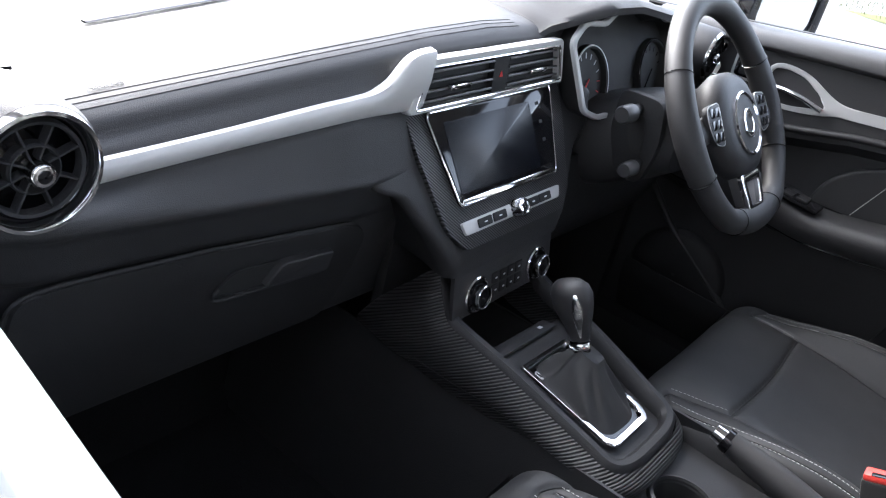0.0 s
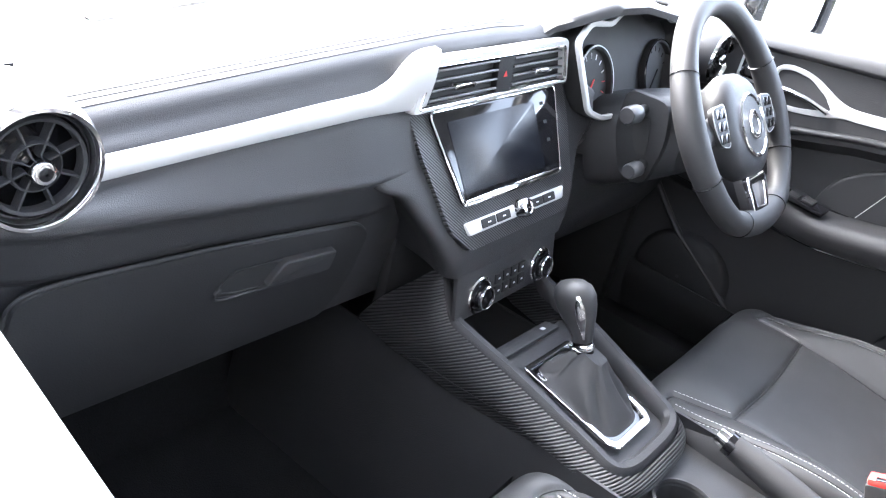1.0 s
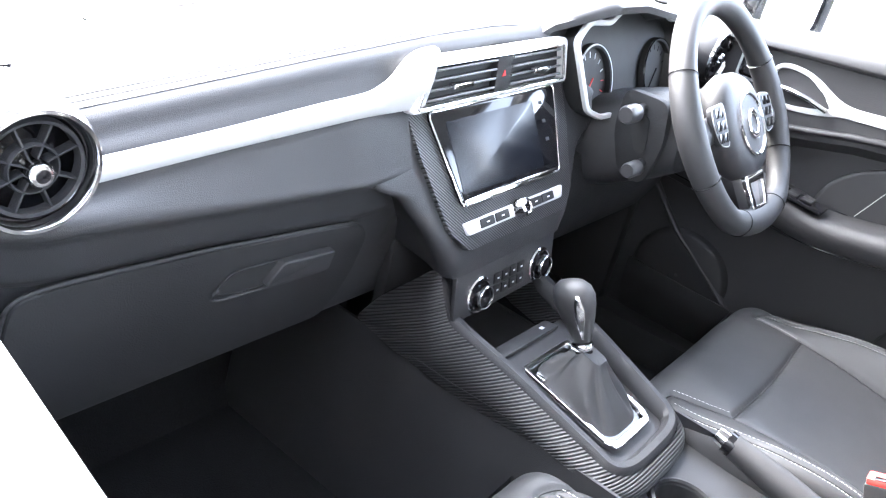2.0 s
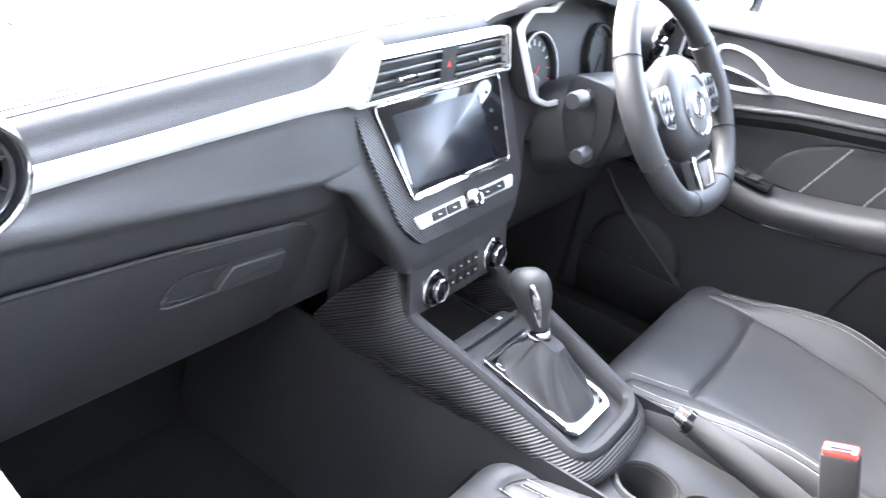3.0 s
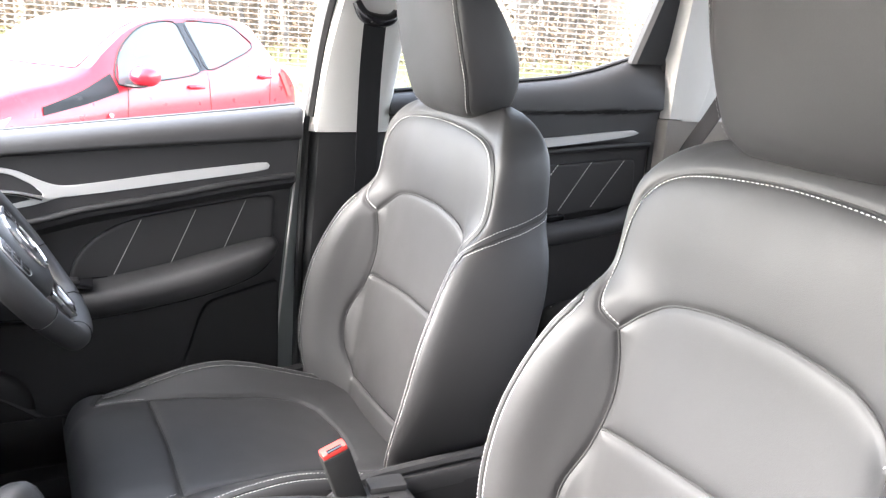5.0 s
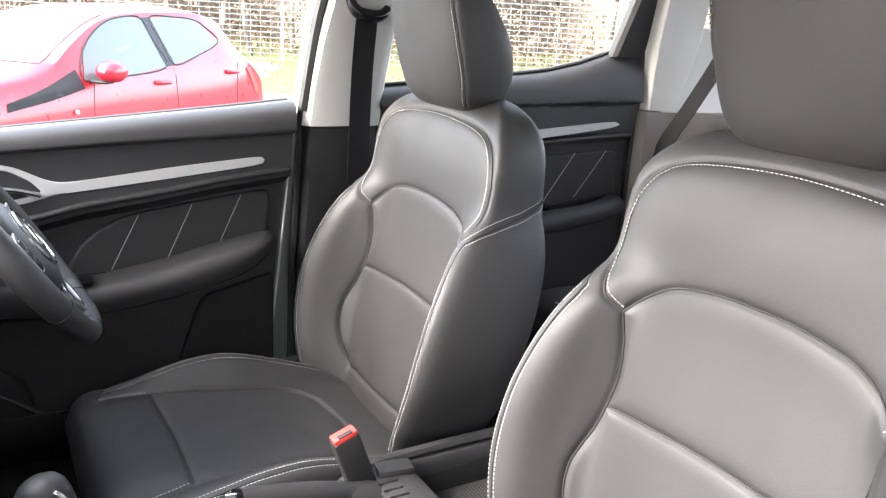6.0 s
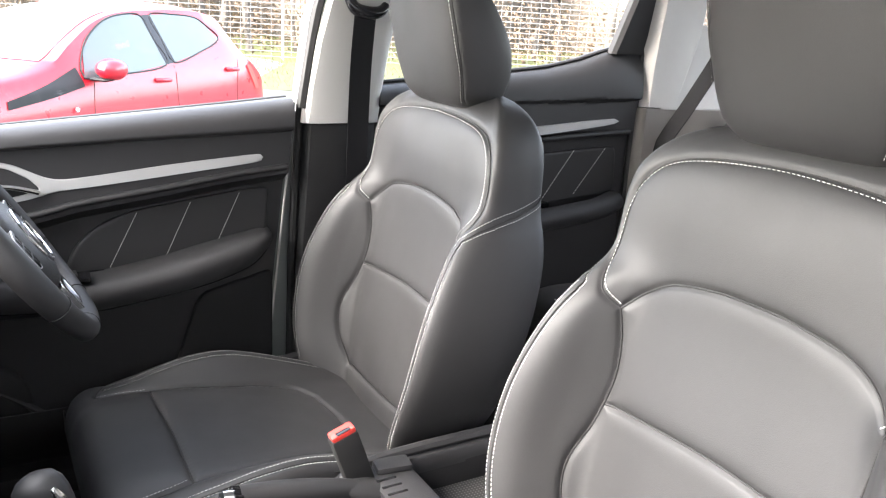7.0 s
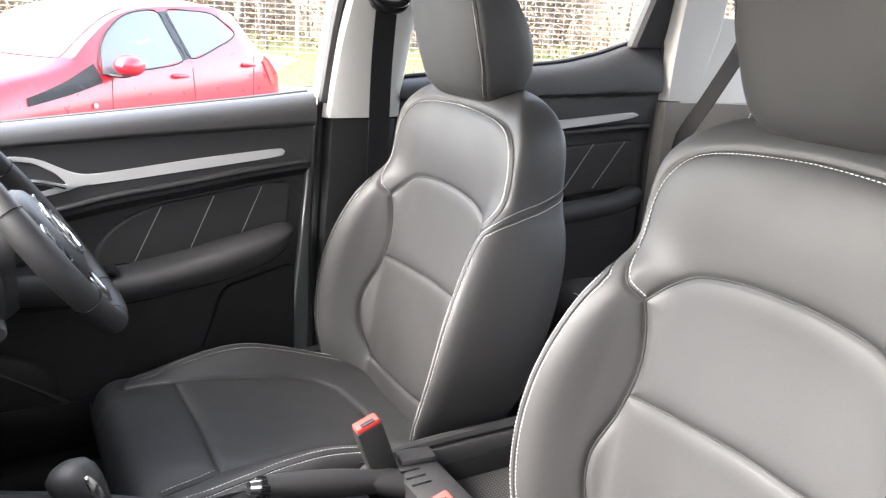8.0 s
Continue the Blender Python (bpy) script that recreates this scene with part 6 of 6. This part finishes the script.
# red hatchback parked alongside
RC = Matrix.Translation((6.86, -1.11, GROUND)) @ Matrix.Rotation(0.617, 4, "Z") @ Matrix.Diagonal((1.0, 1.0, 1.0, 1))
car = tagged(new("hatchback"), "red five-door hatchback parked on the asphalt", "car")
car.matrix_world = RC
ST = [(2.08, 0.55, 0.50, 0.48, 0.56), (2.02, 0.70, 0.63, 0.60, 0.70), (1.80, 0.77, 0.72, 0.66, 0.81), (1.45, 0.80, 0.78, 0.70, 0.90), (1.10, 0.81, 0.825, 0.69, 0.96), (0.86, 0.815, 0.85, 0.67, 1.04), (0.70, 0.815, 0.87, 0.645, 1.16), (0.42, 0.815, 0.89, 0.60, 1.335), (0.15, 0.815, 0.90, 0.575, 1.42), (-0.20, 0.815, 0.92, 0.555, 1.45), (-0.70, 0.815, 0.96, 0.545, 1.46), (-1.00, 0.815, 1.00, 0.535, 1.42), (-1.16, 0.81, 1.02, 0.525, 1.35), (-1.34, 0.80, 0.96, 0.51, 1.16), (-1.50, 0.775, 0.84, 0.51, 0.94), (-1.60, 0.73, 0.74, 0.52, 0.80), (-1.66, 0.66, 0.64, 0.50, 0.68)]


def car_ring(w, zw, wt, zt):
    half = [(0.0, 0.20), (w * 0.85, 0.20), (w * 0.97, 0.28), (w, 0.50), (w * 0.985, 0.5 * (0.5 + zw)), (w * 0.97, zw), (wt + 0.35 * (w * 0.95 - wt), zw + 0.62 * (zt - zw)), (wt, zt - 0.05 * (zt - zw) - 0.012), (wt * 0.6, zt), (0.0, zt + 0.015)]
    return half + [(-x, z) for x, z in reversed(half[1:-1])]


rr = np.array([[(x, y, z) for x, z in car_ring(w, zw, wt, zt)] for y, w, zw, wt, zt in ST])
cols_ = [curve(rr[:, i, :], 70) for i in range(rr.shape[1])]
body_bm = loft([[c[k] for c in cols_] for k in range(70)])
car_bvh = bvh_of(body_bm)
part("body", body_bm, REDPAINT, car, "glossy red bodywork", smooth=50)


def car_panel(low, high, lift=0.006, n=14, s=-1):
    a, b = curve(low, n), curve(high, n)

    def f(u, v):
        i = int(round(u * (n - 1)))
        y, z = a[i] * (1 - v) + b[i] * v
        h, _ = cast(car_bvh, (s * 2.0, y, z), (-s, 0, 0))
        return ((h.x if h is not None else s * 0.7) + s * lift, y, z)
    return patch(f, np.linspace(0, 1, n), np.linspace(0, 1, 8))


def car_edge(pts, r):
    q = []
    for y, z in curve(pts, 40, closed=True):
        h, _ = cast(car_bvh, (-2.0 if s < 0 else 2.0, y, z), (-s, 0, 0))
        if h is not None:
            q.append((h.x + s * 0.006, y, z))
    return tube(q, r, 6, closed=True)


for s in (-1, 1):
    part("window_trim", car_edge([(0.68, 0.905), (0.30, 0.920), (-0.20, 0.980), (-0.16, 1.18), (-0.11, 1.365), (0.08, 1.375), (0.28, 1.335), (0.44, 1.25), (0.58, 1.13)], 0.007), RUBBER, car, "black window rubber")
    part("window_trim", car_edge([(-0.30, 0.995), (-0.66, 1.075), (-0.98, 1.185), (-0.88, 1.30), (-0.76, 1.365), (-0.50, 1.385), (-0.21, 1.375), (-0.25, 1.18)], 0.007), RUBBER, car, "black window rubber")
    part("side_glass", car_panel([(0.68, 0.905), (0.30, 0.920), (-0.20, 0.980)], [(0.60, 1.10), (0.44, 1.25), (0.28, 1.335), (0.08, 1.375), (-0.11, 1.365)], s=s), DARKGLASS, car, "reflecting side window")
    part("side_glass", car_panel([(-0.30, 0.995), (-0.66, 1.075), (-0.98, 1.185)], [(-0.21, 1.375), (-0.50, 1.385), (-0.76, 1.365), (-0.95, 1.22)], s=s), DARKGLASS, car, "reflecting side window")
    part("door_post", car_panel([(-0.195, 0.978), (-0.305, 0.995)], [(-0.105, 1.37), (-0.215, 1.378)], 0.008, 4, s), GLOSSY, car, "black door post")
    part("corner_panel", car_panel([(1.36, 0.715), (1.00, 0.775), (0.70, 0.845)], [(1.36, 0.775), (1.00, 0.875), (0.72, 0.985)], 0.007, 10, s), HARD, car, "black corner panel")
    for y, z in ((-0.12, 0.86), (-1.02, 0.92)):
        part("door_handle", tube([(s * 0.80, y + 0.085, z), (s * 0.835, y + 0.05, z), (s * 0.835, y - 0.05, z - 0.004), (s * 0.80, y - 0.085, z - 0.006)], 0.016, 8), REDPAINT, car)
    for y0, z0, y1, z1 in ((0.66, 0.30, 0.60, 0.92), (-0.30, 0.30, -0.28, 0.97), (-1.06, 0.45, -1.12, 1.05)):
        q = []
        for k in np.linspace(0, 1, 12):
            y, z = y0 + (y1 - y0) * k, z0 + (z1 - z0) * k
            h, _ = cast(car_bvh, (s * 2, y, z), (-s, 0, 0))
            if h is not None:
                q.append((h.x + s * 0.0, y, z))
        part("door_gap", tube(q, 0.004, 5), RUBBER, car)
    mir = part("door_mirror", loft([[(s * x, 0.55 + 1.45 * ry * math.cos(a), 0.975 + 1.2 * rz * math.sin(a)) for a in np.linspace(0, math.tau, 17)[:-1]] for x, ry, rz in ((0.80, 0.02, 0.02), (0.84, 0.06, 0.05), (0.90, 0.085, 0.068), (0.97, 0.08, 0.062), (1.01, 0.05, 0.04), (1.02, 0.02, 0.015))]), REDPAINT, car, "red mirror housing")
    part("mirror_foot", tube([(s * 0.79, 0.62, 0.90), (s * 0.90, 0.60, 0.895), (s * 0.97, 0.58, 0.905)], [0.03, 0.028, 0.02], 10, flat=0.5), HARD, mir)
    part("tail_lamp", car_panel([(-1.38, 0.72), (-1.46, 0.72)], [(-1.24, 0.95), (-1.31, 0.95)], 0.008, 4, s), RED, car, "red tail lamp")
    part("head_lamp", car_panel([(1.93, 0.60), (1.66, 0.66)], [(1.88, 0.66), (1.60, 0.72)], 0.008, 5, s), MIRROR, car, "clear head lamp")
    part("side_repeater", turned(lathe([(0.018, 0), (0.016, 0.01), (0.001, 0.012)], 12), pose(s * 0.815, 0.80, 0.68, 0, s * 90, 0)), MARK, car, "white side repeater")
    for y in (1.30, -1.10):
        wh = part("wheel", lathe([(0.01, -0.04), (0.17, -0.05), (0.19, -0.09), (0.27, -0.09), (0.285, -0.06), (0.285, 0.06), (0.27, 0.09), (0.19, 0.09), (0.17, 0.06), (0.01, 0.06)], 32, pose(s * 0.735, y, 0.285, 0, s * 90, 0)), RUBBER, car)
        part("rim", lathe([(0.01, 0.10), (0.06, 0.095), (0.15, 0.085), (0.185, 0.095), (0.185, 0.07)], 24, pose(s * 0.735, y, 0.285, 0, s * 90, 0)), SILVER, wh)
def screen_at(u, v):
    x, y = u * (0.55 - 0.05 * v), 0.94 - 0.72 * v - 0.05 * u * u
    h, _ = cast(car_bvh, (x, y, 3.0), (0, 0, -1))
    return (x, y, h.z + 0.006)


part("windscreen", patch(screen_at, np.linspace(-1, 1, 17), np.linspace(0, 1, 12)), DARKGLASS, car, "windscreen", smooth=60)
for x in (-0.30, 0.15):
    part("wiper", tube([(x, 0.86, 0.965), (x + 0.25, 0.80, 1.01), (x + 0.48, 0.77, 1.03)], 0.010, 6), RUBBER, car)
part("aerial", tube([(0, -0.10, 1.46), (0, -0.22, 1.60)], 0.006, 6), RUBBER, car)

# driver's door mirror
dm = thing("door_mirror", "black door mirror outside the driver's window", "door mirror", (0.875, -0.128, 1.105))
tw = Matrix.Rotation(radians(-26), 4, "Z")
hs = []
for y, w, h in ((0.0, 0.098, 0.064), (0.01, 0.104, 0.070), (0.05, 0.100, 0.066), (0.09, 0.075, 0.050), (0.105, 0.03, 0.02)):
    hs.append([tw @ Vector((w * math.copysign(abs(math.cos(a)) ** 0.6, math.cos(a)), y, h * math.copysign(abs(math.sin(a)) ** 0.6, math.sin(a)))) for a in np.linspace(0, math.tau, 33)[:-1]])
part("housing", loft(hs, cap=False), GLOSSY, dm)
part("mirror_glass", turned(plate(rounded(0.168, 0.106, 0.026), 0.002, None, 0), tw @ Matrix.Translation((0, 0.004, 0)) @ Matrix.Rotation(radians(90), 4, "X")), MIRROR, dm, "mirror glass")
part("bezel", turned(frame_ring(rounded(0.206, 0.142, 0.036), rounded(0.162, 0.100, 0.024), 0.008), tw @ Matrix.Translation((0, 0.0035, 0)) @ Matrix.Rotation(radians(90), 4, "X")), GLOSSY, dm)
part("mirror_arm", tube([(-0.06, 0.02, -0.06), (-0.12, 0.05, -0.075), (-0.17, 0.06, -0.08)], 0.022, 10, flat=0.6), GLOSSY, dm)

# an unseen wall closes the place behind the camera, added to dim side light
WALL = material("added_wall_grey", (0.36, 0.36, 0.365), 0.8, mottle=0.2, scale=20)
wall = thing("wall_west", "plain grey wall added out of view to dim side light", "wall", kind="structure")
for k in range(14):
    part("panel", box((-3.30, -8.0 + k * 1.15, GROUND), (-3.05, -8.0 + k * 1.15 + 1.14, 5.6), 0.01), WALL, wall)
